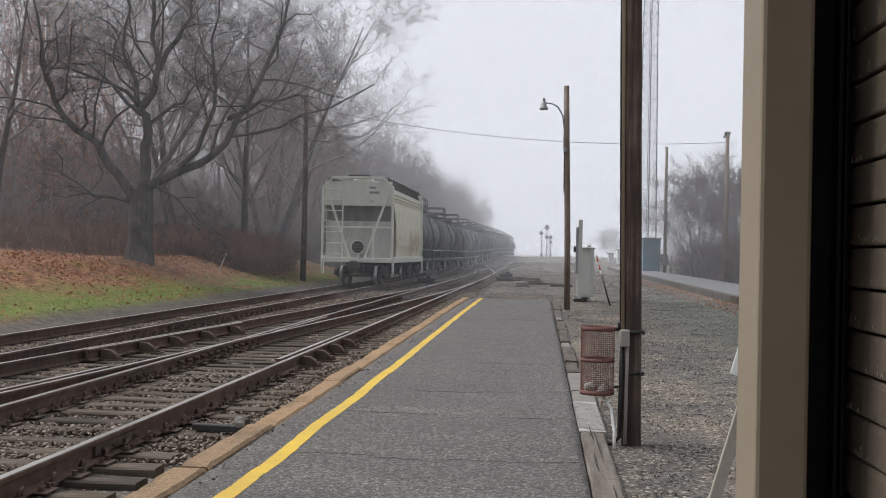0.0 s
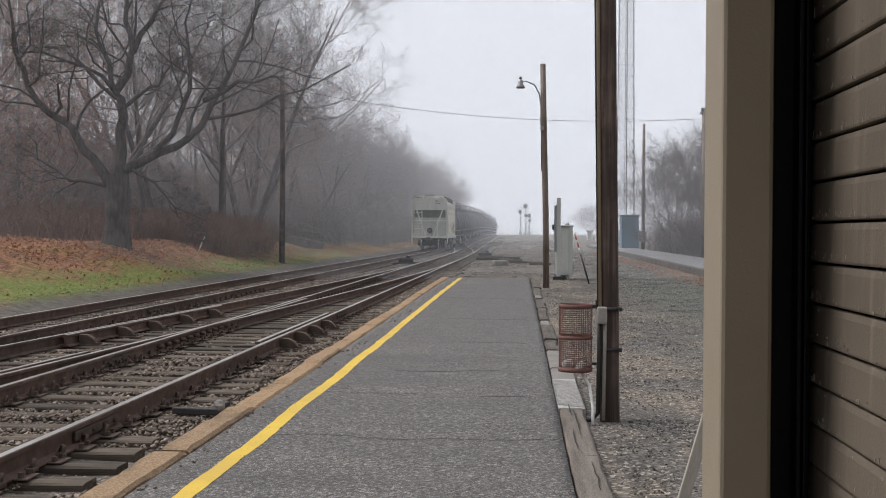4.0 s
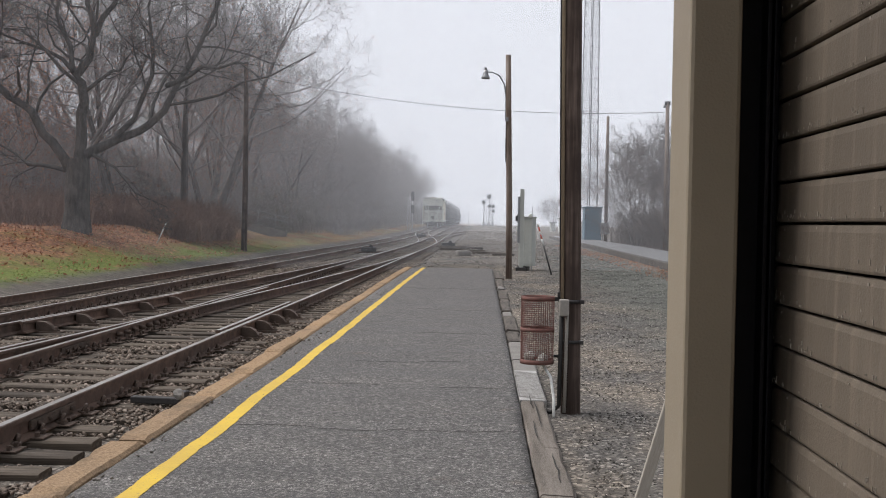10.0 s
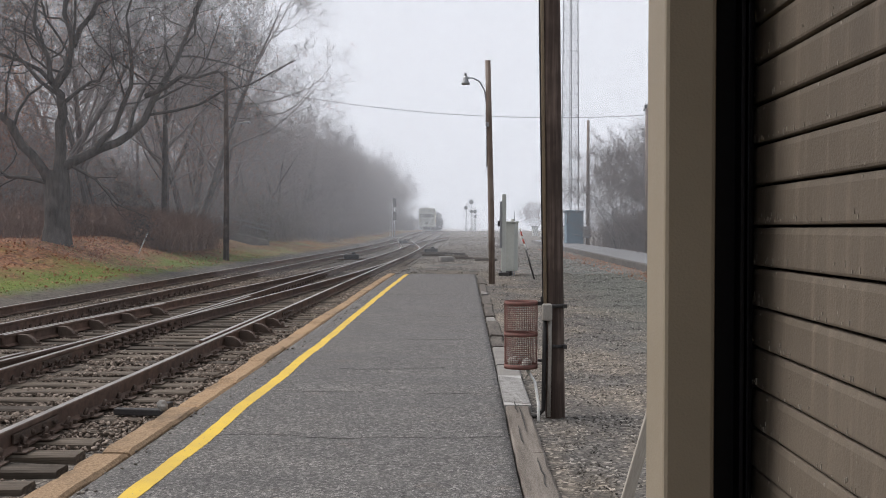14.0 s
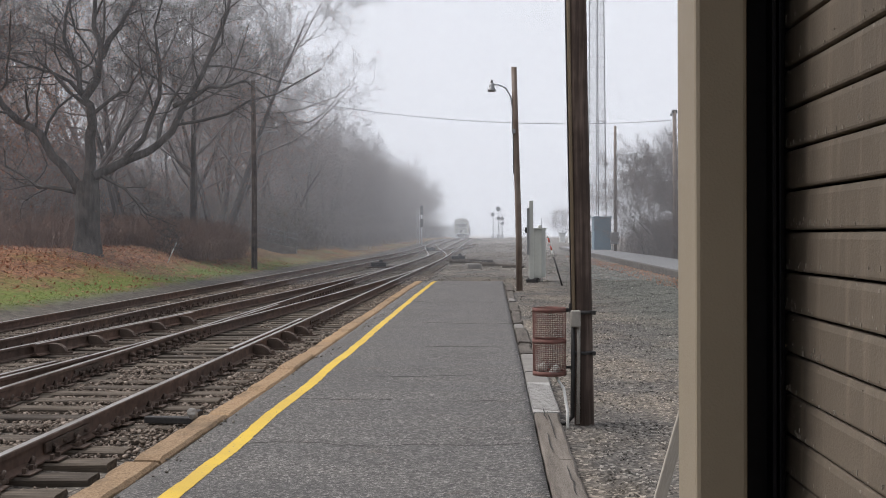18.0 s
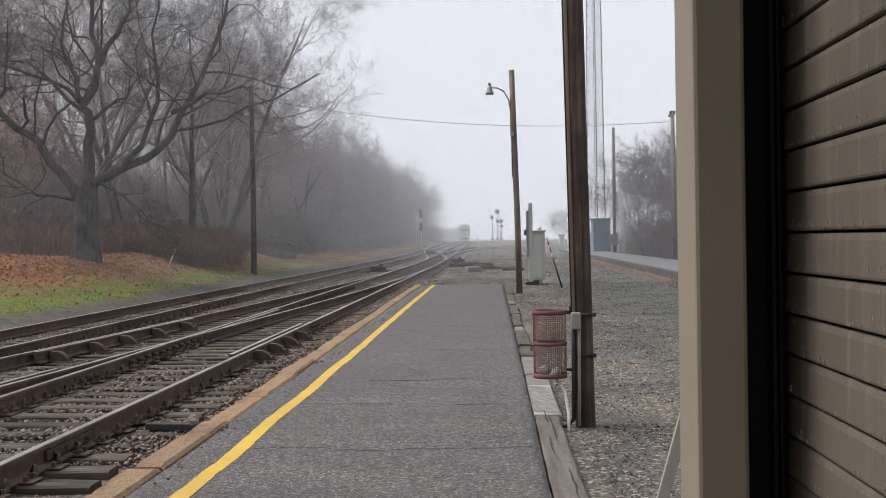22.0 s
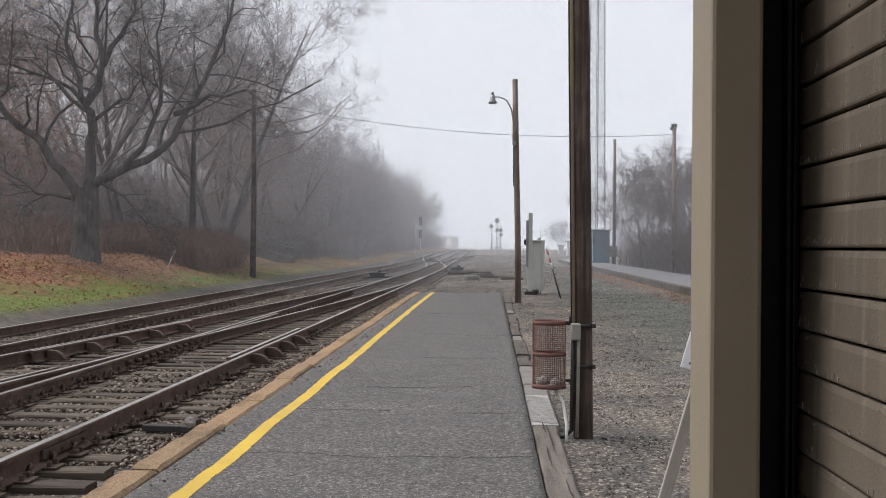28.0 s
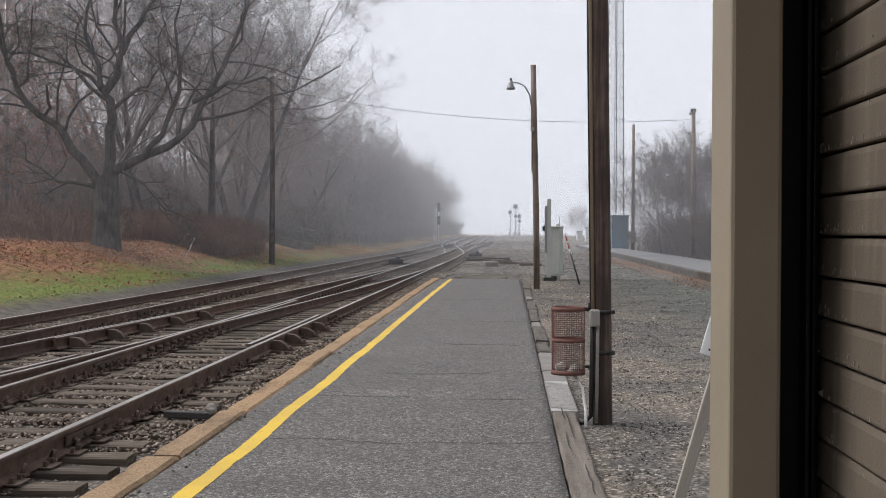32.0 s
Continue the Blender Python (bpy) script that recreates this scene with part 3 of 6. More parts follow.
track_a = tagged(new("near_track"), "rusty railway track on worn wooden ties beside the platform", "railway track", kind="structure")
track_b = tagged(new("far_track"), "railway track on wooden ties along the grass bank", "railway track", kind="structure")
track_c = tagged(new("crossover_track"), "turnout track joining the near track through a frog", "railway track", kind="structure")
track_d = tagged(new("yard_track"), "rusty yard track leaving to the gravel yard", "railway track", kind="structure")
rail_part("rail", rail(lambda y: A_R + ease(y) + bend(y), -8, 300, 110), m_rail, track_a)
rail_part("rail", rail(lambda y: A_L + ease(y) + bend(y), -8, 300, 110), m_rail, track_a)
for off in (-GAUGE / 2, GAUGE / 2):
    rail_part("rail", rail(lambda y: TRACK_B + off + bend(y), -8, 560, 160), m_rail, track_b)
rail_part("rail", rail(lambda y: A_L - swing(y) - 0.02, 2, 57, 40, 0.004), m_rail, track_c)
rail_part("rail", rail(lambda y: A_R - swing(y) - 0.02, 2, 57, 40, 0.004), m_rail, track_c)
for off in (-GAUGE / 2, GAUGE / 2):
    rail_part("rail", rail(lambda y: TRACK_A + off - 0.25 + 0.0014 * max(0, y - 105) ** 2, 103, 215, 30, 0.006), m_rail, track_d)
# a second crossover between the two main tracks farther off
for off in (-GAUGE / 2, GAUGE / 2):
    rail_part("rail", rail(lambda y: TRACK_A + off + ease(y) - 3.2 * smooth01(78, 150, y), 78, 150, 30, 0.006), m_rail, track_c)


def tie_mesh(length, seed):
    r = random.Random(seed)
    bm = bmesh.new()
    ring0 = None
    for i in range(5):
        x = -length / 2 + length * i / 4
        j = [r.uniform(-0.012, 0.012) for _ in range(4)]
        ring = [bm.verts.new(p) for p in ((x, -0.11 + j[0], -0.17), (x, -0.115 + j[1], -0.012 + j[3] * 0.4), (x, -0.095 + j[1], j[2] * 0.4), (x, 0.095 + j[2], j[3] * 0.4), (x, 0.115 + j[2], -0.014 + j[0] * 0.4), (x, 0.11 + j[3], -0.17))]
        if ring0:
            for k in range(6):
                bm.faces.new((ring0[k], ring0[(k + 1) % 6], ring[(k + 1) % 6], ring[k]))
        else:
            bm.faces.new(ring)
        ring0 = ring
    bm.faces.new(ring0[::-1])
    bmesh.ops.recalc_face_normals(bm, faces=bm.faces)
    me = bpy.data.meshes.new("tie")
    bm.to_mesh(me)
    bm.free()
    me.materials.append(m_tie)
    return me


plain_ties = [tie_mesh(2.6, k) for k in range(5)]
long_ties = [tie_mesh(4.1, 20 + k) for k in range(4)]
plate_bm = box((-0.17, -0.1, 0), (0.17, 0.1, 0.014), 0.004)
for sx in (-0.11, 0.11):
    for sy in (-0.06, 0.06):
        add_box(plate_bm, (sx - 0.014, sy - 0.014, 0.01), (sx + 0.014, sy + 0.014, 0.05))
plate_me = bpy.data.meshes.new("tie_plate")
plate_bm.to_mesh(plate_me)
plate_bm.free()
plate_me.materials.append(m_rust)


def lay_ties(parent, centre, y0, y1, step, meshes, seed, plates_to=0.0, rails=(), top=-0.2):
    r = random.Random(seed)
    y, count = y0, 0
    while y < y1 and count < 295:
        ob = new("tie", r.choice(meshes))
        ob.parent = parent
        ob.matrix_basis = pose(centre(y) + r.uniform(-0.06, 0.06), y + r.uniform(-0.03, 0.03), rise(y) + top - 0.004 + r.uniform(-0.012, 0.0), 0, 0, r.uniform(-1.5, 1.5))
        if y < plates_to:
            for x in rails:
                p = new("tie_plate", plate_me)
                p.parent = parent
                p.matrix_basis = pose(x, y, top - 0.002)
        y += step * r.uniform(0.94, 1.06)
        count += 1


lay_ties(track_a, lambda y: TRACK_A, 3.0, 14.2, 0.5, plain_ties, 1, 14, (A_L, A_R))
lay_ties(track_a, lambda y: TRACK_A - swing(y) / 2, 14.4, 50, 0.5, long_ties, 2, 24, (A_L, A_R))
lay_ties(track_a, lambda y: TRACK_A + ease(y), 50, 125, 0.52, plain_ties, 3)
lay_ties(track_b, lambda y: TRACK_B, 12, 130, 0.52, plain_ties, 4, 26, (TRACK_B + GAUGE / 2,))
lay_ties(track_c, lambda y: TRACK_A - swing(y), 6, 14, 0.5, plain_ties, 5, top=-0.204)

# guard rails, frog blocks, braces and bolts of the turnout
rail_part("guard_rail", rail(lambda y: A_R - 0.12, 14.6, 20.0, 8, -0.004), m_rail, track_a)
rail_part("guard_rail", rail(lambda y: A_L - swing(y) + 0.11, 15.2, 21.8, 8, -0.004), m_rail, track_c)
rail_part("guard_rail", rail(lambda y: A_L + 0.10, 19.5, 24.5, 8, 0.008), m_rail, track_a, "short wing rail of the frog")


def brace_mesh():
    """A cast rail brace: a curved rib on a foot."""
    bm = bmesh.new()
    prof = [(0, -0.17), (0.3, -0.17), (0.3, -0.14), (0.24, -0.13), (0.2, -0.075), (0.13, -0.03), (0, -0.02)]
    a = [bm.verts.new((x, -0.06, z)) for x, z in prof]
    b = [bm.verts.new((x, 0.06, z)) for x, z in prof]
    bm.faces.new(a)
    bm.faces.new(b[::-1])
    for k in range(len(prof)):
        bm.faces.new((a[k], b[k], b[(k + 1) % 7], a[(k + 1) % 7]))
    add_box(bm, (0.04, -0.12, -0.2), (0.36, 0.12, -0.165))
    add_tube(bm, [(0.27, 0, -0.15), (0.27, 0, -0.1)], 0.025, 6)
    bmesh.ops.recalc_face_normals(bm, faces=bm.faces)
    me = bpy.data.meshes.new("rail_brace")
    bm.to_mesh(me)
    bm.free()
    me.materials.append(m_rust)
    return me


brace = brace_mesh()
for par, xs, ys in ((track_a, lambda y: A_R + 0.02, (15.4, 16.4, 17.5, 18.6)), (track_c, lambda y: A_L - swing(y) + 0.15, (15.6, 16.9, 18.1, 19.5, 21.0))):
    for y in ys:
        ob = new("rail_brace", brace)
        ob.parent = par
        ob.matrix_basis = pose(xs(y), y, -0.03)
bolt_bm = tube([(0, 0, 0), (0.09, 0, 0)], 0.028, 6)
add_box(bolt_bm, (0, -0.05, -0.09), (0.03, 0.05, -0.03))
bolt_me = bpy.data.meshes.new("frog_bolt")
bolt_bm.to_mesh(bolt_me)
bolt_bm.free()
bolt_me.materials.append(m_rust)
for i in range(26):
    ob = new("frog_bolt", bolt_me)
    ob.parent = track_a
    ob.matrix_basis = pose(A_L + 0.02, 14.6 + i * 0.33, -0.11)
# rail anchors gripping the rail foot beside the ties
anchor_bm = box((0.03, -0.045, -0.005), (0.1, 0.045, 0.03), 0.01)
add_tube(anchor_bm, [(0.07, -0.02, 0.02), (0.085, 0, 0.07), (0.07, 0.03, 0.075), (0.05, 0.035, 0.03)], 0.016, 6)
anchor_me = bpy.data.meshes.new("rail_anchor")
anchor_bm.to_mesh(anchor_me)
anchor_bm.free()
anchor_me.materials.append(m_rust)
ra = random.Random(3)
for x, y0, count, step in ((A_L, 5.2, 34, 0.27), (A_R + 0.01, 5.0, 20, 0.46), (TRACK_B + GAUGE / 2, 14.0, 34, 0.5), (A_L, 23.6, 30, 0.5)):
    for i in range(count):
        ob = new("rail_anchor", anchor_me)
        ob.parent = track_a if x > -6 else track_b
        ob.matrix_basis = pose(x, y0 + i * step + ra.uniform(-0.04, 0.04), -0.197, 0, 0, ra.uniform(-14, 14))
# joint bars on the rails
for x, y in ((A_R + 0.02, 8.6), (A_L + 0.02, 13.1), (A_R + 0.02, 20.6), (TRACK_B + GAUGE / 2 + 0.02, 21.4)):
    bm = box((0, -0.45, -0.125), (0.02, 0.45, -0.05), 0.004)
    for i in range(4):
        add_tube(bm, [(0.015, -0.33 + i * 0.22, -0.088), (0.05, -0.33 + i * 0.22, -0.088)], 0.02, 6)
    ob = part("joint_bar", bm, m_rust, track_a)
    ob.matrix_basis = pose(x, y, -0.03)
# the point rail lying inside the crossover rail
rail_part("guard_rail", rail(lambda y: A_R - swing(y) - 0.15, 5.5, 13.2, 8, 0.0), m_rail, track_c)

# ballast stones
def ballast(name, x0, x1, y0, y1, count, lo, hi, seed, keep, label, base, mat):
    r = np.random.default_rng(seed)
    u = r.uniform(0, 1, count)
    ys = y0 * (y1 / y0) ** u
    xs = r.uniform(x0, x1, count)
    ok = np.array([keep(a, b) for a, b in zip(xs, ys)])
    xs, ys = xs[ok], ys[ok]
    sizes = r.uniform(lo, hi, len(xs)) * (0.8 + 0.02 * ys)
    zs = np.array([base(a, b) for a, b in zip(xs, ys)])
    g = Geo()
    scatter_stones(g, np.stack([xs, ys, zs + sizes * 0.12], -1), sizes, r)
    return tagged(mesh_part(name, g.mesh(name), mat), label, "stones", kind="stuff")


def stone_material(name, a, b, c):
    m = Mat(name, rough=0.9, spec=0.25)
    isl = m.island()
    m.color(m.mix(0.35, m.ramp(isl, [(0.0, a), (0.5, b), (1.0, c)]), m.ramp(m.noise(0.03, 4), [(0.3, a), (0.7, c)])))
    m.bump(m.noise(0.012, 3), 0.004)
    return m.m


m_ballast = stone_material("ballast_stone", (0.05, 0.037, 0.029), (0.145, 0.108, 0.085), (0.36, 0.3, 0.25))
m_pebble = stone_material("yard_pebble", (0.08, 0.075, 0.07), (0.17, 0.16, 0.148), (0.34, 0.325, 0.3))


def yard_stone_material():
    m = Zoned("yard_stone", rough=0.9, spec=0.25)
    c = m.ramp(m.island(), [(0.0, (0.045, 0.043, 0.041)), (0.5, (0.14, 0.134, 0.126)), (0.85, (0.27, 0.26, 0.245)), (1.0, (0.55, 0.53, 0.5))])
    patch = m.level(m.noise(1.4, 7, (1, 0.6, 1), 0.7), 0.42, 0.58)
    tan = m.mix(patch, m.mix(1.0, c, (0.82, 0.8, 0.78), "MULTIPLY"), m.mix(1.0, c, (1.25, 1.14, 1.02), "MULTIPLY"))
    m.color(m.mix(m.edge(0, 1.9, 3.4, 2.0, 2.5), tan, m.mix(1.0, c, (0.78, 0.83, 0.8), "MULTIPLY")))
    m.bump(m.noise(0.012, 3), 0.004)
    return m.m


m_yard_stone = yard_stone_material()


def off_rails(x, y):
    for rx in (A_R, A_L, TRACK_B - GAUGE / 2, TRACK_B + GAUGE / 2, A_R - swing(y), A_L - swing(y)):
        if abs(x - rx) < 0.1:
            return False
    if x > -3.3 and y < 8.4:
        return noise.noise((x * 2, y * 2, 0)) > 0.35
    if 15 < y < 42 and A_L - swing(y) < x < A_R and noise.noise((x * 2.3, y * 1.1, 8)) < 0.12:
        return False
    return x < platform_edge(y) - 0.27


ballast("ballast", -9.6, -2.35, 4.5, 45, 86000, 0.017, 0.041, 5, off_rails, "grey-brown crushed stone ballast between the rails", lambda x, y: land(x, y) + 0.034 + 0.035 * noise.noise((x * 1.5, y * 1.5, 2)), m_ballast)
ballast("yard_gravel", 0.55, 6.0, 4.2, 36, 34000, 0.007, 0.019, 6, lambda x, y: x > 0.62 or y < 0, "loose pale gravel in the yard beside the platform", lambda x, y: uneven(x, y), m_yard_stone)
ballast("platform_grit", -1.95, 0.3, 4.3, 24, 1500, 0.003, 0.008, 7, lambda x, y: True, "fine loose grit scattered on the platform", lambda x, y: -0.001, m_pebble)
m_rubble = stone_material("dirt_rubble", (0.09, 0.078, 0.068), (0.17, 0.15, 0.13), (0.32, 0.295, 0.26))
ballast("dirt_rubble", -2.6, 5.2, 36, 150, 11000, 0.014, 0.045, 8, lambda x, y: noise.noise((x * 0.6, y * 0.3, 3)) > -0.1, "brown dirt and rubble past the platform end", lambda x, y: uneven(x, y), m_rubble)
ballast("kerb_debris", -2.14, -1.98, 4.8, 30, 120, 0.008, 0.03, 9, lambda x, y: x > platform_edge(y) + 0.01, "small stones gathered along the kerb", lambda x, y: -0.002, m_rubble)

# ---- kiosk corner ----
def painted(name, a, b, flecks=0.0, streak=True):
    """Old paint with dust, vertical streaks and chipped flecks."""
    m = Mat(name, a, 0.62)
    base = m.mix(m.level(m.noise(0.35, 5), 0.35, 0.65), a, b)
    if streak:
        base = m.mix(m.level(m.noise(0.03, 5, (1, 1, 0.08)), 0.52, 0.75), base, tuple(min(1, 1.35 * v) for v in a))
    if flecks:
        base = m.mix(m.level(m.noise(0.012, 4, (1, 1, 0.35), 0.8), flecks, flecks + 0.03), base, (0.45, 0.42, 0.37))
    m.color(base)
    m.bump(m.noise(0.004, 3), 0.0012, 0.7)
    return m.m


m_taupe = painted("taupe_paint", (0.29, 0.247, 0.185), (0.255, 0.216, 0.16), streak=False)
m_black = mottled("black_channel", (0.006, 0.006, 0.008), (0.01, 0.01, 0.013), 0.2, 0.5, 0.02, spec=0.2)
m_slat = painted("brown_slat_paint", (0.148, 0.122, 0.093), (0.114, 0.094, 0.072), 0.70)
m_chip = mottled("bare_primer", (0.34, 0.31, 0.265), (0.22, 0.195, 0.165), 0.02, 0.8)
kiosk = tagged(new("kiosk_wall"), "brown slatted shutter wall of a trackside kiosk in a taupe frame", "shutter wall", kind="structure")
post = box((0.279, 1.485, -0.06), (0.346, 1.625, 3.2), 0.006)
part("corner_post", post, m_taupe, kiosk, "taupe painted corner post with a textured finish")
ch = bmesh.new()
for lo, hi in (((0.3475, 1.58, -0.06), (0.418, 1.62, 3.2)), ((0.4185, 1.601, -0.06), (0.529, 1.618, 3.2)), ((0.3475, 1.518, -0.06), (0.353, 1.579, 3.2)), ((0.392, 1.545, -0.06), (0.398, 1.579, 3.2)), ((0.404, 1.556, -0.06), (0.4085, 1.579, 3.2))):
    add_box(ch, lo, hi, 0.0015)
part("guide_channel", ch, m_black, kiosk, "black metal guide channel")
# added backing; its black puts the shade of the slat gaps into colour
part("shade_backing", box((0.446, -2.2, -0.06), (0.52, 1.6, 3.2)), m_black, kiosk)
part("rear_wall", box((0.53, 1.4, -0.06), (2.6, 1.615, 3.2)), m_taupe, kiosk)
# out of view; the overhang is added to shade the slats and post
part("roof", box((-0.7, -6.9, 3.21), (2.8, 1.75, 3.35), 0.01), m_taupe, kiosk)
# unseen wall, added to cut the light arriving from behind
tagged(part("unseen_shade_wall", box((-0.2, -7.2, -0.06), (2.8, -7.0, 3.6)), m_taupe), "unseen plain taupe wall added behind the camera to cut light", "wall", kind="structure")
PITCH = 0.0559
for k in range(57):
    z = 0.0025 + (k - 1) * PITCH
    prof = [(-0.004, 0.0), (-0.0085, 0.0012), (-0.0095, 0.004), (-0.0085, 0.044), (-0.0065, 0.0512), (-0.003, 0.0528), (0.012, 0.0528), (0.012, 0.0)]
    bm = extrude_profile(prof, [(0.431 + random.uniform(-0.0008, 0.0008), yy, z) for yy in (-2.0, 1.598)])
    bmesh.ops.recalc_face_normals(bm, faces=bm.faces)
    s = part("slat", bm, m_slat, kiosk)
    # chipped paint along the top lip
    r = random.Random(k)
    chips = bmesh.new()
    for i in range(r.randint(1, 9)):
        yy = 1.585 - r.random() ** 2 * 1.1
        w = r.uniform(0.001, 0.006)
        zz = z + r.uniform(0.043, 0.049)
        add_box(chips, (0.4222 + (zz - z - 0.044) * 0.3, yy, zz), (0.4262, yy + w, zz + r.uniform(0.001, 0.0035)))
    # and flecks worn through above the bottom lip
    for i in range(r.randint(10, 34)):
        yy = 1.592 - r.random() ** 1.6 * 0.9
        zz = z + r.uniform(0.002, 0.007) + (0.006 if r.random() < 0.2 else 0)
        add_box(chips, (0.4208, yy, zz), (0.4262, yy + r.uniform(0.0006, 0.0022), zz + r.uniform(0.0012, 0.007)))
    part("paint_chip", chips, m_chip, s)

# ---- utility pole with conduit, basket ----
def pole_material(name, a, b, c):
    m = Mat(name, rough=0.85, spec=0.25)
    m.color(m.ramp(m.mix(0.5, m.noise(0.08, 6, (1.6, 1.6, 0.06), 0.7), m.noise(0.7, 4)), [(0.32, a), (0.5, b), (0.68, c)]))
    m.bump(m.noise(0.04, 5, (2, 2, 0.05)), 0.012)
    return m.m


m_dark_pole = pole_material("creosoted_pole", (0.019, 0.014, 0.012), (0.068, 0.049, 0.041), (0.23, 0.175, 0.146))
m_grey_pole = pole_material("weathered_pole", (0.08, 0.055, 0.045), (0.17, 0.13, 0.105), (0.3, 0.265, 0.235))
m_pvc = mottled("grey_conduit", (0.33, 0.31, 0.28), (0.25, 0.235, 0.21), 0.3, 0.6, 0.02)
m_tan = mottled("tan_conduit", (0.36, 0.29, 0.2), (0.28, 0.23, 0.17), 0.3, 0.7, 0.02)
m_cable = mottled("black_cable", (0.015, 0.014, 0.014), (0.03, 0.028, 0.026), 0.2, 0.6)
m_white_pipe = mottled("white_pipe", (0.7, 0.7, 0.68), (0.55, 0.55, 0.52), 0.2, 0.5)
m_galv = mottled("galvanised_steel", (0.33, 0.34, 0.35), (0.25, 0.255, 0.26), 0.3, 0.45, 0.03, 0.001, metal=0.6)
m_dark_iron = mottled("dark_iron", (0.025, 0.024, 0.025), (0.05, 0.046, 0.045), 0.2, 0.6, 0.02)

pole = thing("utility_pole", pose(0.735, 8.86, -0.05), "dark creosoted wooden utility pole with conduits strapped on", "utility pole")
bm = bmesh.new()
n = 14
add_tube(bm, [(-0.139 * i / n + 0.006 * noise.noise((i * 0.7, 1, 1)), 0.05 * i / n, -0.3 + 9.6 * i / n) for i in range(n + 1)], [0.08 - 0.012 * i / n + 0.003 * noise.noise((i * 1.3, 0, 2)) for i in range(n + 1)], 18)
part("shaft", bm, m_dark_pole, pole)
part("conduit", tube([(-0.062, -0.085, 0.02), (-0.055, -0.083, 0.6), (-0.055, -0.085, 0.78)], 0.014, 8), m_pvc, pole, "pale grey plastic conduit")
part("conduit", tube([(-0.09, -0.045, 0.9), (-0.2, -0.0, 9.0)], 0.014, 8), m_tan, pole, "tan conduit strip running up the pole")
part("cable", tube([(-0.22, 0.0, 0.0), (-0.15, -0.05, 0.02), (-0.105, -0.07, 0.07), (-0.1, -0.07, 0.4), (-0.095, -0.07, 0.8)], 0.017, 8), m_cable, pole)
part("cable", tube([(-0.1, -0.012, 0.8), (-0.135, -0.005, 3), (-0.21, 0.03, 9)], 0.01, 6), m_cable, pole)
part("junction_box", box((-0.118, -0.14, 0.782), (-0.042, -0.075, 0.915), 0.012), m_pvc, pole, "pale grey junction box")
for z in (0.56, 0.88):
    b2 = tube([(-0.012, 0.0, z), (-0.012, 0.0, z + 0.028)], 0.084, 18)
    add_box(b2, (0.052, -0.095, z - 0.002), (0.08, -0.055, z + 0.03), 0.004)
    part("clamp", b2, m_dark_iron, pole, "black band clamp")

basket = thing("litter_basket", pose(0.455, 8.86, 0.345), "rusty red wire-mesh litter basket fixed to a post", "litter basket")
m_red = mottled("rusty_red_mesh", (0.2, 0.085, 0.072), (0.12, 0.07, 0.058), 0.05, 0.8, 0.008, 0.001)
R0 = 0.132
for i in range(44):
    a = i * 2 * math.pi / 44
    mesh = bmesh.new()
    add_tube(mesh, [(R0 * 0.97 * math.cos(a), R0 * 0.97 * math.sin(a), 0.02), (R0 * math.cos(a), R0 * math.sin(a), 0.53)], 0.0021, 3, False)
    part("upright_wire", mesh, m_red, basket)
for k in range(30):
    z = 0.05 + k * 0.016
    mesh = bmesh.new()
    add_tube(mesh, [(R0 * math.cos(a), R0 * math.sin(a), z) for a in (i * 2 * math.pi / 28 for i in range(29))], 0.002, 3, False)
    part("ring_wire", mesh, m_red, basket)
for z0, z1 in ((0.0, 0.036), (0.256, 0.286), (0.502, 0.535)):
    b2 = bmesh.new()
    rings = add_tube(b2, [(0, 0, z0), (0, 0, z1)], R0 + 0.003, 28, False)
    inner = add_tube(b2, [(0, 0, z0), (0, 0, z1)], R0 - 0.002, 28, False)
    for k in range(28):
        for e in (0, 1):
            b2.faces.new((rings[e][k], rings[e][(k + 1) % 28], inner[e][(k + 1) % 28], inner[e][k]))
    bmesh.ops.recalc_face_normals(b2, faces=b2.faces)
    part("band", b2, m_red, basket, "rusty red sheet band")
part("base", tube([(0, 0, 0.004), (0, 0, 0.02)], R0 - 0.004, 24), m_rust, basket)
part("bracket", bar((R0, 0, 0.06), (0.19, 0.0, 0.06), 0.02, 0.02), m_dark_iron, basket)
b2 = box((0.12, -0.015, 0.5), (0.2, 0.015, 0.53), 0.003)
add_box(b2, (0.155, -0.03, 0.53), (0.19, 0.03, 0.57), 0.004)
part("bracket", b2, m_dark_iron, basket)
m_litter = mottled("paper_litter", (0.6, 0.58, 0.54), (0.42, 0.4, 0.36), 0.04, 0.9)
for i, (x, y, z, s) in enumerate(((-0.06, -0.03, 0.075, 0.045), (0.05, 0.02, 0.06, 0.038), (0.02, -0.06, 0.05, 0.03))):
    g = bmesh.new()
    bmesh.ops.create_icosphere(g, subdivisions=2, radius=s)
    for v in g.verts:
        v.co *= 1 + 0.25 * noise.noise(v.co * 40 + Vector((i, 0, 0)))
        v.co += Vector((x, y, z))
    g.faces.ensure_lookup_table()
    ob = tagged(part("paper_ball", g, m_litter), "crumpled pale paper lying in the litter basket", "litter")
    ob.matrix_basis = pose(0.455, 8.86, 0.345 - 0.02)
tagged(part("white_pipe", tube([(0.5, 8.8, 0.34), (0.56, 8.75, 0.25), (0.585, 8.68, 0.08), (0.58, 8.6, -0.04)], 0.012, 8), m_white_pipe), "bent white plastic pipe rising from the gravel", "pipe")

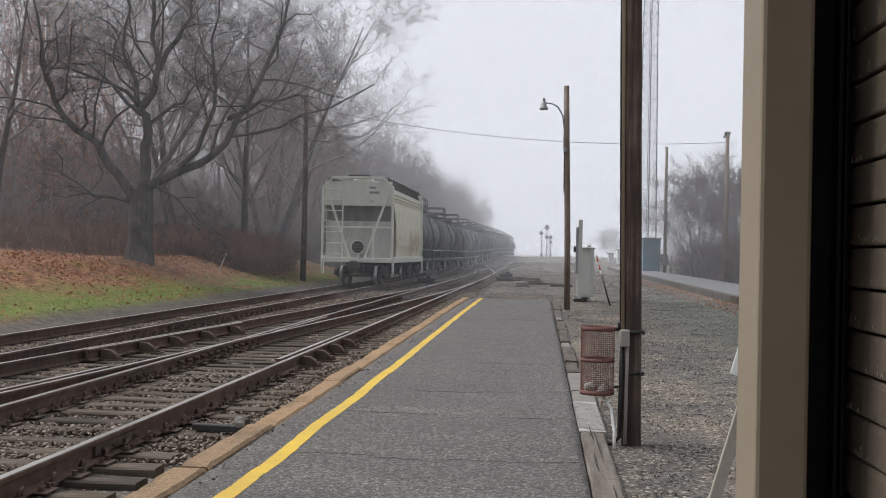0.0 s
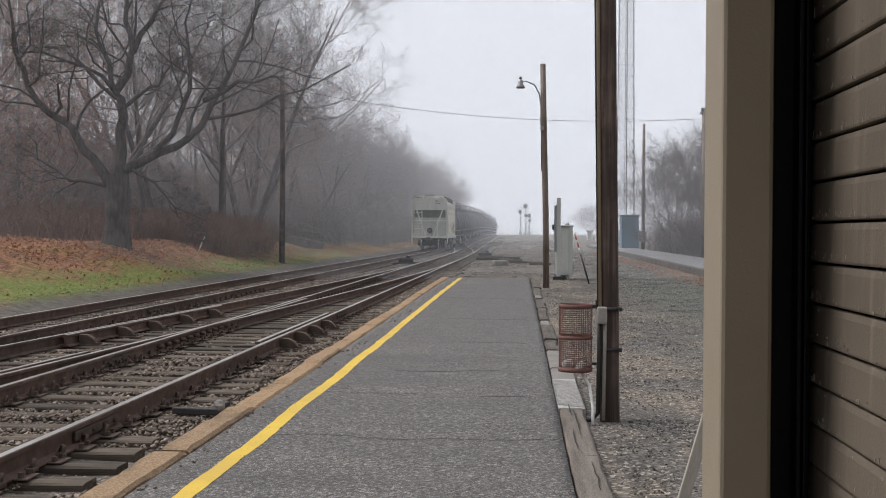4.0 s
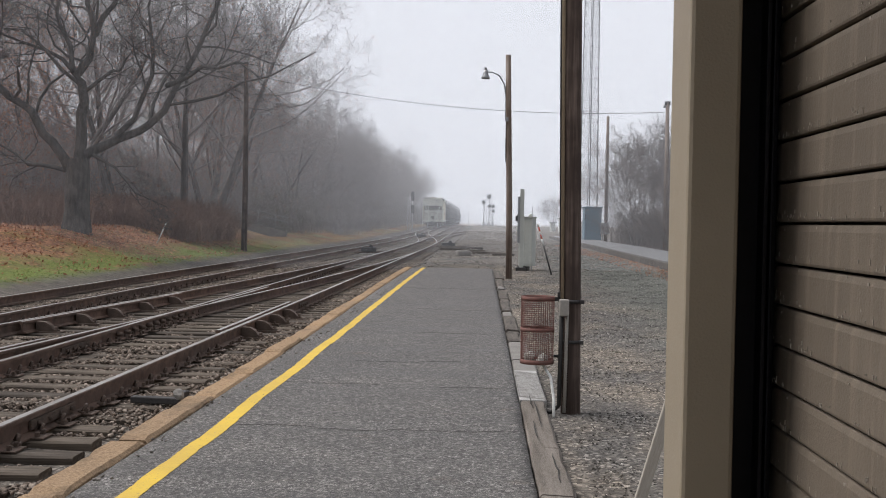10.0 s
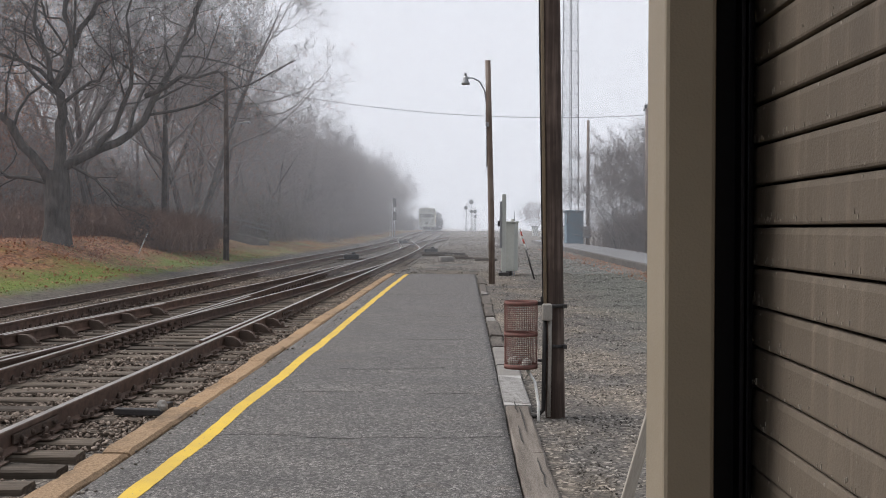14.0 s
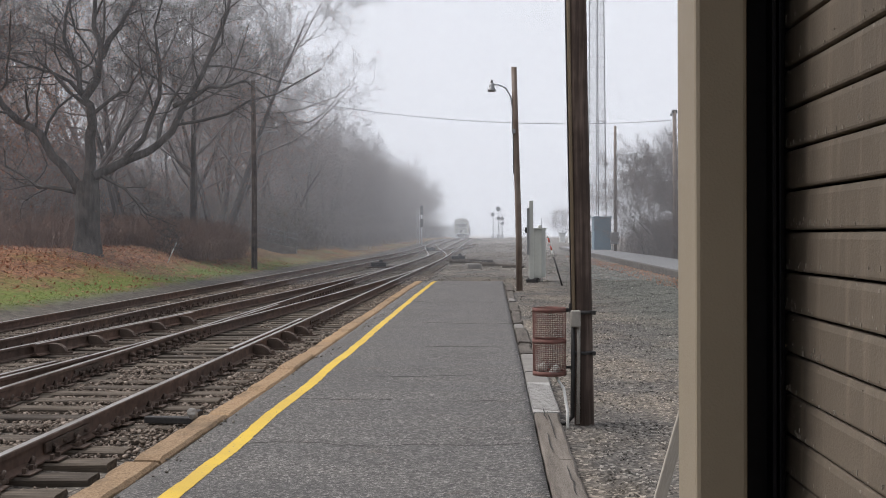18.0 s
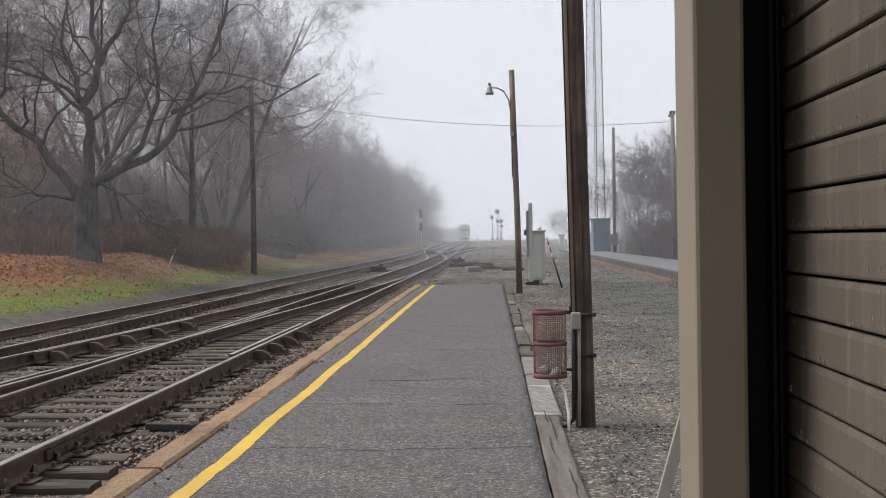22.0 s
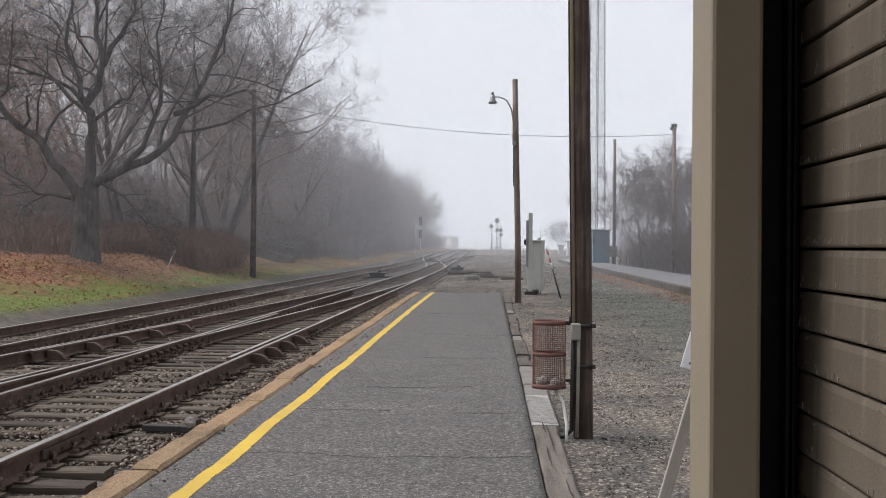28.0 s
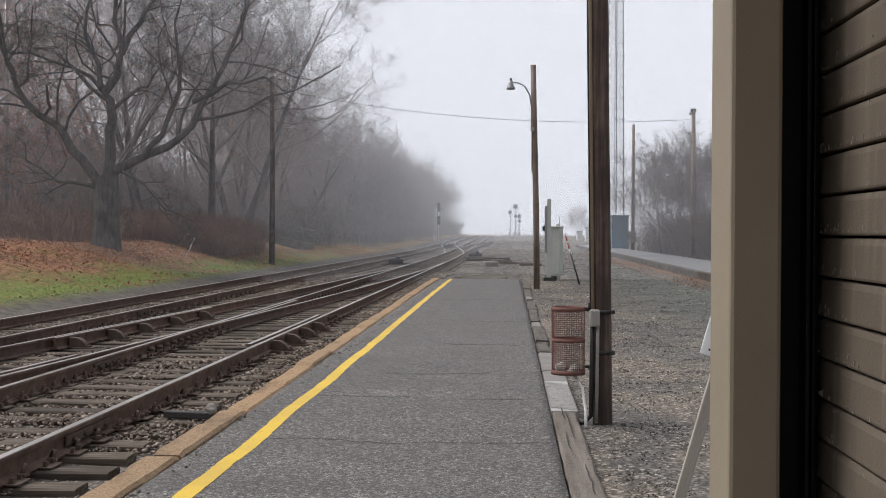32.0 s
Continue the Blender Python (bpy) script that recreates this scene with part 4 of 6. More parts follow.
# ---- lamp pole ----
lamp = thing("lamp_post", pose(0.72, 30.5, -0.05), "weathered wooden pole carrying a small yard lamp", "lamp post")
part("shaft", tube([(0, 0, -0.3), (-0.03, 0, 2), (-0.09, 0, 4.4), (-0.132, 0, 6.12)], [0.088, 0.083, 0.077, 0.074], 14), m_grey_pole, lamp)
part("arm", tube([(-0.17, 0, 4.35), (-0.17, -0.01, 4.95), (-0.22, -0.02, 5.3), (-0.36, -0.02, 5.55), (-0.55, -0.02, 5.64), (-0.7, -0.02, 5.64)], 0.02, 8), m_galv, lamp)
b2 = bmesh.new()
add_tube(b2, [(-0.74, -0.02, 5.46), (-0.74, -0.02, 5.5), (-0.74, -0.02, 5.56), (-0.74, -0.02, 5.62), (-0.74, -0.02, 5.7)], [0.11, 0.12, 0.075, 0.07, 0.05], 14)
part("lamp_head", b2, m_galv, lamp, "grey metal lamp head")
part("photocell", tube([(-0.74, -0.02, 5.7), (-0.74, -0.02, 5.77)], 0.035, 8), m_dark_iron, lamp)
part("switch_box", box((-0.19, -0.12, 4.3), (-0.1, -0.05, 4.42), 0.01), m_galv, lamp)
part("cable", tube([(-0.155, -0.02, 3.2), (-0.16, -0.04, 4.3)], 0.012, 6), m_cable, lamp)

# ---- signal cabinet, post, striped rod ----
m_cab = mottled("cabinet_paint", (0.5, 0.515, 0.48), (0.42, 0.432, 0.402), 0.5, 0.6, 0.05)
cab = thing("signal_cabinet", pose(1.42, 36.3, -0.06, 0, 0, -14), "pale grey steel railway signal cabinet on a plinth", "cabinet")
part("body", box((-0.2, -0.35, 0.15), (0.24, 0.25, 1.72), 0.015), m_cab, cab)
part("door", box((-0.205, -0.362, 0.22), (0.22, -0.352, 1.65), 0.003), m_cab, cab)
part("roof", box((-0.23, -0.39, 1.721), (0.27, 0.28, 1.765), 0.01), m_cab, cab)
part("vent", tube([(0.1, 0, 1.765), (0.1, 0, 1.85)], 0.05, 10), m_cab, cab)
part("antenna", tube([(0.16, 0, 1.76), (0.16, 0, 2.1)], 0.008, 6), m_dark_iron, cab)
part("plinth", box((-0.24, -0.4, -0.05), (0.1, 0.1, 0.14), 0.01), m_dark_iron, cab, "dark iron plinth")
for x in (0.14, 0.22):
    part("leg", box((x, -0.33, -0.05), (x + 0.03, -0.3, 0.149), 0.003), m_galv, cab)
for i in range(6):
    part("hinge", box((-0.212, -0.3, 0.3 + i * 0.25), (-0.2, -0.27, 0.36 + i * 0.25), 0.003), m_galv, cab)
mast = thing("marker_post", pose(1.21, 35.7, -0.06), "pale steel post carrying a small dark bracket", "post")
part("shaft", box((-0.055, -0.04, 0.12), (0.075, 0.04, 2.64), 0.012), m_cab, mast)
part("foot", box((-0.16, -0.14, -0.06), (0.15, 0.14, 0.12), 0.012), m_dark_iron, mast)
part("flange", box((-0.13, -0.05, 0.9), (-0.055, 0.03, 2.4), 0.008), m_galv, mast)
b2 = box((-0.2, -0.04, 1.62), (-0.06, 0.0, 1.78), 0.01)
add_bar(b2, (-0.16, -0.02, 1.6), (-0.08, -0.02, 1.95), 0.05, 0.05)
part("bracket", b2, m_dark_iron, mast)
rod = thing("striped_rod", pose(2.05, 33.2, -0.06, -3, -16, 0), "leaning rod striped in white, red and black", "rod")
m_rodred = mottled("red_stripe", (0.5, 0.09, 0.06), (0.4, 0.1, 0.08), 0.1, 0.6)
for z0, z1, mt, lb in ((0, 0.92, m_dark_iron, "black"), (0.92, 1.12, m_white_pipe, "white"), (1.12, 1.26, m_rodred, "red"), (1.26, 1.36, m_white_pipe, "white"), (1.36, 1.5, m_rodred, "red"), (1.5, 1.6, m_white_pipe, "white")):
    part("section", tube([(0, 0, z0), (0, 0, z1)], 0.025, 8), mt, rod, lb + " painted section")

# ---- leaning sign board behind the kiosk ----
sign = thing("leaning_sign", pose(0.75, 5.42, -0.06, -6, 17.0, 0), "blank white sign board on a leaning wooden stake", "sign")
part("stake", box((-0.028, 0.0, -0.1), (0.028, 0.03, 1.2), 0.004), mottled("pale_stake", (0.3, 0.27, 0.23), (0.4, 0.37, 0.32), 0.2, 0.85, 0.02, 0.004, stretch=(4, 4, 0.4)), sign)
part("board", box((-0.11, -0.012, 0.95), (0.33, -0.002, 1.36), 0.003), mottled("sign_white", (0.86, 0.87, 0.88), (0.8, 0.81, 0.82), 0.3, 0.5), sign, "white sheet-metal board")
for x in (-0.07, 0.31):
    for z in (0.98, 1.34):
        part("screw", tube([(x, -0.012, z), (x, -0.017, z)], 0.006, 6), m_dark_iron, sign)

# ---- far yard platform, shed, tower, poles ----
rp = tagged(new("yard_platform"), "low concrete-edged yard platform paved in pale asphalt", "platform", kind="structure")
# edge face's shade is put into its colour, offsetting the sun on it
m_edge = mottled("darkened_edge_concrete", (0.04, 0.034, 0.03), (0.105, 0.092, 0.08), 0.6, 0.9, 0.05, 0.01)
m_pale = mottled("pale_asphalt", (0.175, 0.177, 0.182), (0.13, 0.131, 0.134), 1.5, 0.8, 0.03, 0.004)


def yard_edge(y):
    return 6.28 + 0.45 * smooth01(34, 75, y)


bm = bmesh.new()
prev = None
for i in range(60):
    y = 12 + i * 1.75
    e, z = yard_edge(y), rise(y)
    ring = [bm.verts.new(p) for p in ((e + 0.2, y, z - 0.2), (e + 0.2, y, z + 0.2), (e + 2.9, y, z + 0.21), (e + 2.9, y, z - 0.2))]
    if prev:
        for a in range(3):
            bm.faces.new((prev[a], ring[a], ring[a + 1], prev[a + 1]))
    prev = ring
bmesh.ops.recalc_face_normals(bm, faces=bm.faces)
part("paving", bm, m_pale, rp)
for i in range(38):
    y0 = 12 + i * 2.7
    bm = bmesh.new()
    prev = None
    for y in (y0 + 0.02, y0 + 1.35, y0 + 2.68):
        e, z = yard_edge(y), rise(y)
        j = 0.02 * noise.noise((y, 2, 2))
        ring = [bm.verts.new(p) for p in ((e + j, y, z - 0.2), (e + j, y, z + 0.19), (e + 0.03, y, z + 0.215), (e + 0.198, y, z + 0.215), (e + 0.198, y, z - 0.2))]
        if prev:
            for a in range(5):
                bm.faces.new((prev[a], ring[a], ring[(a + 1) % 5], prev[(a + 1) % 5]))
        else:
            bm.faces.new(ring)
        prev = ring
    bm.faces.new(prev[::-1])
    bmesh.ops.recalc_face_normals(bm, faces=bm.faces)
    part("edge_block", bm, m_edge, rp)

m_blue = mottled("blue_grey_steel", (0.11, 0.175, 0.225), (0.14, 0.21, 0.26), 0.8, 0.6, 0.05)
shed = thing("equipment_shed", pose(8.75, 96, 0.0), "blue-grey steel equipment shed at the tower foot", "shed")
part("body", box((-0.1, 0, 0.2), (1.35, 2.2, 3.0), 0.02), m_blue, shed)
part("door", box((0.1, -0.02, 0.25), (1.0, -0.004, 2.5), 0.005), m_blue, shed)
part("roof", box((-0.2, -0.1, 3.001), (1.45, 2.3, 3.09), 0.02), m_blue, shed)
part("cable_loop", tube([(-0.14, -0.05, 1.9), (-0.02, -0.12, 2.1), (-0.05, -0.1, 2.35), (-0.16, -0.05, 2.45)], 0.03, 6), m_dark_iron, shed)
m_tower = mottled("tower_steel", (0.10, 0.105, 0.11), (0.14, 0.145, 0.15), 0.5, 0.6, 0.05, metal=0.3)
tower = thing("lattice_tower", pose(9.7, 104, 0.1), "tall slender steel lattice radio tower", "tower")
TH = 36.0


def leg_at(k, z):
    a = 0.5 + k * 2 * math.pi / 3
    r = 0.98 - 0.34 * z / TH
    return Vector((r * math.cos(a), r * math.sin(a), z))


for k in range(3):
    part("leg", tube([leg_at(k, 0), leg_at(k, TH)], 0.05, 6), m_tower, tower)
for s in range(6):
    br = bmesh.new()
    for i in range(6):
        z0, z1 = s * 6 + i, s * 6 + i + 1
        for k in range(3):
            a, b = leg_at(k, z0), leg_at((k + 1) % 3, z1)
            c, d = leg_at(k, z1), leg_at((k + 1) % 3, z0)
            add_tube(br, [a, b], 0.022, 3, False)
            add_tube(br, [c, d], 0.022, 3, False)
            add_tube(br, [leg_at(k, z0), leg_at((k + 1) % 3, z0)], 0.022, 3, False)
    part("bracing", br, m_tower, tower)
    for k in range(3):
        p = leg_at(k, s * 6)
        fl = bmesh.new()
        add_tube(fl, [p - Vector((0, 0, 0.08)), p + Vector((0, 0, 0.08))], 0.09, 6)
        part("flange", fl, m_tower, tower)
part("ladder", tube([(0.1, 0, 0), (0.05, 0, TH)], 0.03, 4), m_galv, tower)
part("feed_line", tube([(-0.1, 0.1, 0), (-0.05, 0.1, TH)], 0.035, 4), m_cable, tower)

fp = thing("meter_pole", pose(10.2, 93.5, 0.0), "grey wooden utility pole with a meter box", "utility pole")
part("shaft", tube([(0, 0, -0.3), (0, 0, 10.6)], [0.16, 0.12], 10), m_grey_pole, fp)
part("meter_box", box((-0.45, -0.3, 0.75), (0.25, -0.14, 1.7), 0.02), m_galv, fp, "grey metal meter box")
part("strut", box((-0.3, -0.25, 0.0), (-0.22, -0.17, 0.75)), m_galv, fp)
fp = thing("line_pole", pose(10.25, 63, 0.15), "grey wooden utility pole among bare bushes", "utility pole")
part("shaft", tube([(0, 0, -0.3), (-0.05, 0, 8.3)], [0.15, 0.11], 10), m_grey_pole, fp)
part("cap", box((-0.2, -0.1, 8.15), (0.1, 0.1, 8.35), 0.02), m_dark_iron, fp)
part("insulator", tube([(-0.22, 0, 8.0), (-0.22, 0, 8.2)], 0.06, 8), m_galv, fp)
wire = bmesh.new()
p0, p1 = Vector((10.03, 63, 7.9)), Vector((-14.0, 66, 10.1))
pts = [p0.lerp(p1, i / 30) - Vector((0, 0, 0.8 * 4 * (i / 30) * (1 - i / 30))) for i in range(31)]
add_tube(wire, pts, 0.015, 5)
tagged(part("overhead_wire", wire, m_cable), "thin sagging overhead wire across the tracks", "wire")

bp = thing("bank_pole", pose(-11.32, 52, -0.1), "dark wooden utility pole on the grass bank", "utility pole")
part("shaft", tube([(0, 0, -0.4), (0.03, 0, 4), (0.0, 0, 8.95)], [0.145, 0.125, 0.1], 12), m_dark_pole, bp)
part("lamp_arm", tube([(0.05, 0, 6.0), (0.5, -0.05, 6.5), (1.05, -0.05, 6.55)], 0.025, 6), m_galv, bp)
part("lamp_head", tube([(1.12, -0.05, 6.46), (1.12, -0.05, 6.6)], [0.1, 0.05], 10), m_galv, bp, "small pale lamp head")
wl_ = thing("woods_lamp", pose(-23.3, 50, land(-23.3, 50)), "slim grey lamp post with a white lamp head among trees", "lamp post")
part("shaft", tube([(0, 0, -0.3), (0.02, 0, 6), (0, 0, 12.5 - land(-23.3, 50))], [0.09, 0.08, 0.06], 10), m_galv, wl_)
part("lamp_head", box((-0.22, -0.5, 12.3 - land(-23.3, 50)), (0.22, 0.1, 12.55 - land(-23.3, 50)), 0.06), m_white_pipe, wl_, "white lamp head")
stake = thing("leaning_stake", pose(-13.35, 45.0, 0.5, 0, 24, 0), "thin pale stake leaning on the leafy bank", "stake")
part("rod", tube([(0, 0, -0.2), (0, 0, 0.85)], 0.03, 6), m_white_pipe, stake)

# ---- signals ----
m_sig = mottled("signal_grey", (0.5, 0.51, 0.52), (0.4, 0.41, 0.42), 0.3, 0.5)


m_target = mottled("faded_target", (0.10, 0.105, 0.11), (0.16, 0.165, 0.17), 0.2, 0.6)


def signal_mast(x, y, h, heads, ladder_side, label):
    s = thing("signal_mast", pose(x, y, rise(y) - 0.1), label, "railway signal", "signals ahead")
    part("mast", tube([(0, 0, 0), (0, 0, h)], 0.09, 8), m_sig, s)
    part("base", box((-0.3, -0.3, 0), (0.3, 0.3, 0.9), 0.03), m_sig, s)
    lad = bmesh.new()
    for k in (-0.17, 0.17):
        add_tube(lad, [(ladder_side * 0.45 + k, 0.1, 0.1), (ladder_side * 0.25 + k, 0.1, h - 0.4)], 0.03, 4)
    for i in range(int(h / 0.4)):
        z = 0.3 + i * 0.4
        u = ladder_side * (0.45 - 0.2 * z / h)
        add_tube(lad, [(u - 0.17, 0.1, z), (u + 0.17, 0.1, z)], 0.02, 4, False)
    part("ladder", lad, m_sig, s)
    for hx, hz, r in heads:
        b = tube([(hx, -0.12, hz), (hx, -0.02, hz)], r, 16)
        hd = part("target", b, m_target, s, "round dark signal target")
        for k in range(3):
            a = k * 2.094 + 1.57
            part("hood", tube([(hx + 0.5 * r * math.cos(a), -0.3, hz + 0.5 * r * math.sin(a)), (hx + 0.5 * r * math.cos(a), -0.12, hz + 0.5 * r * math.sin(a))], 0.1, 8), m_dark_iron, s)
    return s


signal_mast(0.92, 230, 6.7, ((0, 6.2, 0.5), (0.05, 4.2, 0.38)), 1, "tall grey signal mast with round targets in mist")
signal_mast(-0.15, 231, 6.0, ((-0.1, 5.0, 0.42),), 1, "grey signal mast with one round target in mist")
signal_mast(1.75, 232, 5.2, ((0, 4.2, 0.42), (0.1, 3.2, 0.34)), -1, "shorter grey signal mast with two targets in mist")
ls = thing("track_signal", pose(-10.6, 158, rise(158) - 0.2), "slim grey ladder signal mast beside the woods", "railway signal")
part("mast", tube([(0.3, 0, 0), (0.3, 0, 5.2)], 0.08, 8), m_sig, ls)
lad = bmesh.new()
for k in (-0.35, 0.0):
    add_tube(lad, [(k, 0, 0), (k, 0, 4.9)], 0.045, 4)
for i in range(9):
    add_tube(lad, [(-0.35, 0, 0.5 + i * 0.5), (0.0, 0, 0.5 + i * 0.5)], 0.035, 4, False)
part("ladder", lad, m_sig, ls)
part("head", box((0.1, -0.25, 4.2), (0.55, -0.05, 5.5), 0.05), m_dark_iron, ls)
part("head", box((0.1, -0.25, 2.4), (0.55, -0.05, 3.6), 0.05), m_dark_iron, ls)
w = thing("marker_stake", pose(-3.2, 225, rise(225) - 0.1), "thin marker stake beside the far line", "stake")
part("rod", tube([(0, 0, 0), (0, 0, 3.3)], 0.06, 5), m_sig, w)

# ---- point machines and track debris ----
for x, y, z in ((-6.05, 58.5, -0.2), (-2.15, 68.0, -0.05), (-5.9, 104, 0.02)):
    s = thing("point_machine", pose(x, y, z + rise(y), 0, 0, 8) @ Matrix.Diagonal((0.8, 0.9, 0.72, 1)), "low dark iron point machine beside the rails", "point machine", "point machines")
    part("case", box((-0.55, -0.35, 0.1), (0.45, 0.35, 0.42), 0.05), m_dark_iron, s)
    part("motor", tube([(0.1, -0.2, 0.45), (0.1, 0.3, 0.45)], 0.14, 10), m_dark_iron, s)
    part("base", box((-1.0, -0.25, 0.0), (1.1, 0.25, 0.1), 0.02), m_rust, s)
    part("throw_rod", tube([(0.5, 0, 0.12), (1.6, 0, 0.1)], 0.03, 6), m_rust, s)
for i, (x, y, w, ln, a) in enumerate(((-1.3, 60, 0.22, 2.2, 66), (0.3, 54, 0.25, 1.8, 55), (-1.9, 66, 0.3, 1.6, 98), (-0.5, 57, 0.18, 1.3, 108), (-0.9, 63, 0.2, 1.7, 84), (0.9, 51, 0.2, 1.1, 40))):
    s = tagged(part("old_tie", box((-ln / 2, -w / 2, 0), (ln / 2, w / 2, 0.16), 0.02), m_tie), "old dark railway tie discarded in the dirt", "railway tie", "discarded ties")
    s.matrix_basis = pose(x, y, uneven(x, y) - 0.05, 0, 3 - i, a - 75)
s = tagged(part("concrete_lump", box((-0.3, -0.25, 0), (0.35, 0.25, 0.28), 0.08), m_slab), "pale concrete lump lying in the dirt", "rubble")
s.matrix_basis = pose(-0.95, 50.0, uneven(-0.95, 50.0) - 0.03, 0, 0, 20)
b2 = box((-0.42, -0.035, -0.03), (0.12, 0.035, 0.03), 0.01)
add_box(b2, (0.03, -0.06, -0.05), (0.1, 0.07, 0.09), 0.01)
s = tagged(part("rail_stop", b2, m_dark_iron), "rusty iron block lying across the tie ends", "track fitting")
s.matrix_basis = pose(-2.68, 9.72, -0.17, 0, 0, -8)
g = bmesh.new()
bmesh.ops.create_icosphere(g, subdivisions=2, radius=0.05)
for v in g.verts:
    v.co *= 1 + 0.4 * noise.noise(v.co * 25)
s = tagged(part("pale_stone", g, m_pebble), "pale chipped stone beside the kerb", "stone")
s.matrix_basis = pose(-2.62, 9.6, -0.09)

# ---- culvert with railing in the bank ----
cv = thing("culvert", pose(-16.0, 70, 0.62) @ Matrix.Scale(0.75, 4), "grey concrete culvert wall topped by a pipe railing", "culvert")
part("wall", box((-2.6, 0, -0.3), (0.4, 0.5, 1.35), 0.04), m_slab, cv)
wing = bmesh.new()
vs = [wing.verts.new(p) for p in ((0.4, 0, -0.3), (4.6, 0, -0.3), (4.6, 0, 0.15), (0.4, 0, 1.1), (0.4, 0.4, -0.3), (4.6, 0.4, -0.3), (4.6, 0.4, 0.15), (0.4, 0.4, 1.1))]
for q in ((0, 1, 2, 3), (7, 6, 5, 4), (3, 2, 6, 7), (0, 3, 7, 4), (1, 5, 6, 2), (0, 4, 5, 1)):
    wing.faces.new([vs[i] for i in q])
part("wing_wall", wing, m_slab, cv)
for dz in (0.35, 0.75):
    part("rail", tube([(-2.6, 0.1, 1.35 + dz), (1.0, 0.1, 1.35 + dz), (4.7, 0.1, 0.55 + dz)], 0.04, 6), m_galv, cv)
for x in (-2.5, -1.7, -0.9, -0.1, 0.7, 2.2, 3.6):
    zb = 1.3 if x < 0.5 else 1.35 - 0.216 * (x - 1.0)
    part("post", tube([(x, 0.1, zb - 0.5), (x, 0.1, zb + 0.78)], 0.04, 6), m_galv, cv)

# ---- pale huts far down the yard ----
for x, y, w, h in ((11.0, 152, 1.5, 1.9), (9.9, 160, 0.7, 1.3), (12.3, 142, 1.1, 1.5)):
    s = thing("yard_hut", pose(x, y, rise(y) - 0.1), "small pale hut far down the misty yard", "hut", "yard huts")
    part("body", box((-w / 2, 0, 0), (w / 2, 2, h), 0.03), m_cab, s)
    part("roof", box((-w / 2 - 0.15, -0.15, h + 0.001), (w / 2 + 0.15, 2.15, h + 0.15), 0.03), m_galv, s)

# ---- the train ----
def grimy(name, a, dirt, low, high):
    """Car paint: dirt thrown up from below, streaks and stains."""
    m = Mat(name, a, 0.6)
    base = m.mix(m.level(m.noise(0.5, 6, (1, 1, 0.25)), low, high), a, dirt)
    base = m.mix(m.level(m.noise(0.06, 5, (1, 1, 0.06)), 0.56, 0.8), base, tuple(0.8 * v for v in dirt))
    m.color(base)
    return m.m


m_cream = grimy("hopper_side_paint", (0.68, 0.64, 0.5), (0.5, 0.47, 0.38), 0.45, 0.75)
# dark grime that also carries the painted shade of the end recess
m_grime_shade = grimy("grimy_shade_paint", (0.15, 0.155, 0.14), (0.09, 0.09, 0.08), 0.4, 0.7)
m_hopper = grimy("hopper_paint", (0.62, 0.64, 0.585), (0.5, 0.48, 0.41), 0.45, 0.72)
m_slope = grimy("dusty_slope_paint", (0.43, 0.44, 0.4), (0.3, 0.29, 0.25), 0.42, 0.7)
m_tank = grimy("tank_paint", (0.02, 0.02, 0.022), (0.055, 0.05, 0.048), 0.4, 0.7)
m_under = mottled("grimy_iron", (0.03, 0.027, 0.025), (0.07, 0.06, 0.052), 0.3, 0.85, 0.03)
m_bright = mottled("worn_wheel_tread", (0.5, 0.5, 0.5), (0.38, 0.38, 0.38), 0.1, 0.3, metal=0.9)
m_letter = mottled("faded_lettering", (0.16, 0.17, 0.16), (0.3, 0.31, 0.29), 0.04, 0.7)
m_graf = mottled("faded_orange_paint", (0.56, 0.41, 0.3), (0.64, 0.56, 0.43), 0.2, 0.7, 0.04)


def truck(car, y):
    """A two-axle bogie with its wheels, at y on the car."""
    t = part("bogie", box((-0.9, y - 0.25, 0.55), (0.9, y + 0.25, 0.85), 0.05), m_under, car)
    for x in (-1.0, 1.0):
        f = bmesh.new()
        pts = [(y - 1.2, 0.42), (y - 1.2, 0.58), (y - 0.55, 0.82), (y + 0.55, 0.82), (y + 1.2, 0.58), (y + 1.2, 0.42), (y + 0.7, 0.42), (y + 0.35, 0.3), (y - 0.35, 0.3), (y - 0.7, 0.42)]
        a = [f.verts.new((x - 0.07, p, z)) for p, z in pts]
        b = [f.verts.new((x + 0.07, p, z)) for p, z in pts]
        f.faces.new(a)
        f.faces.new(b[::-1])
        for k in range(len(pts)):
            f.faces.new((a[k], b[k], b[(k + 1) % 10], a[(k + 1) % 10]))
        bmesh.ops.recalc_face_normals(f, faces=f.faces)
        part("side_frame", f, m_under, t)
    for dy in (-0.85, 0.85):
        part("axle", tube([(-0.72, y + dy, 0.42), (0.72, y + dy, 0.42)], 0.08, 8), m_under, t)
        for s in (-1, 1):
            w = tube([(s * 0.69, y + dy, 0.42), (s * 0.71, y + dy, 0.42), (s * 0.72, y + dy, 0.42), (s * 0.82, y + dy, 0.42)], [0.45, 0.45, 0.42, 0.418], 20)
            bmesh.ops.recalc_face_normals(w, faces=w.faces)
            for f in w.faces:
                f.material_index = int(abs(f.normal.x) > 0.5)
            part("wheel", w, m_bright, t).data.materials.append(m_under)


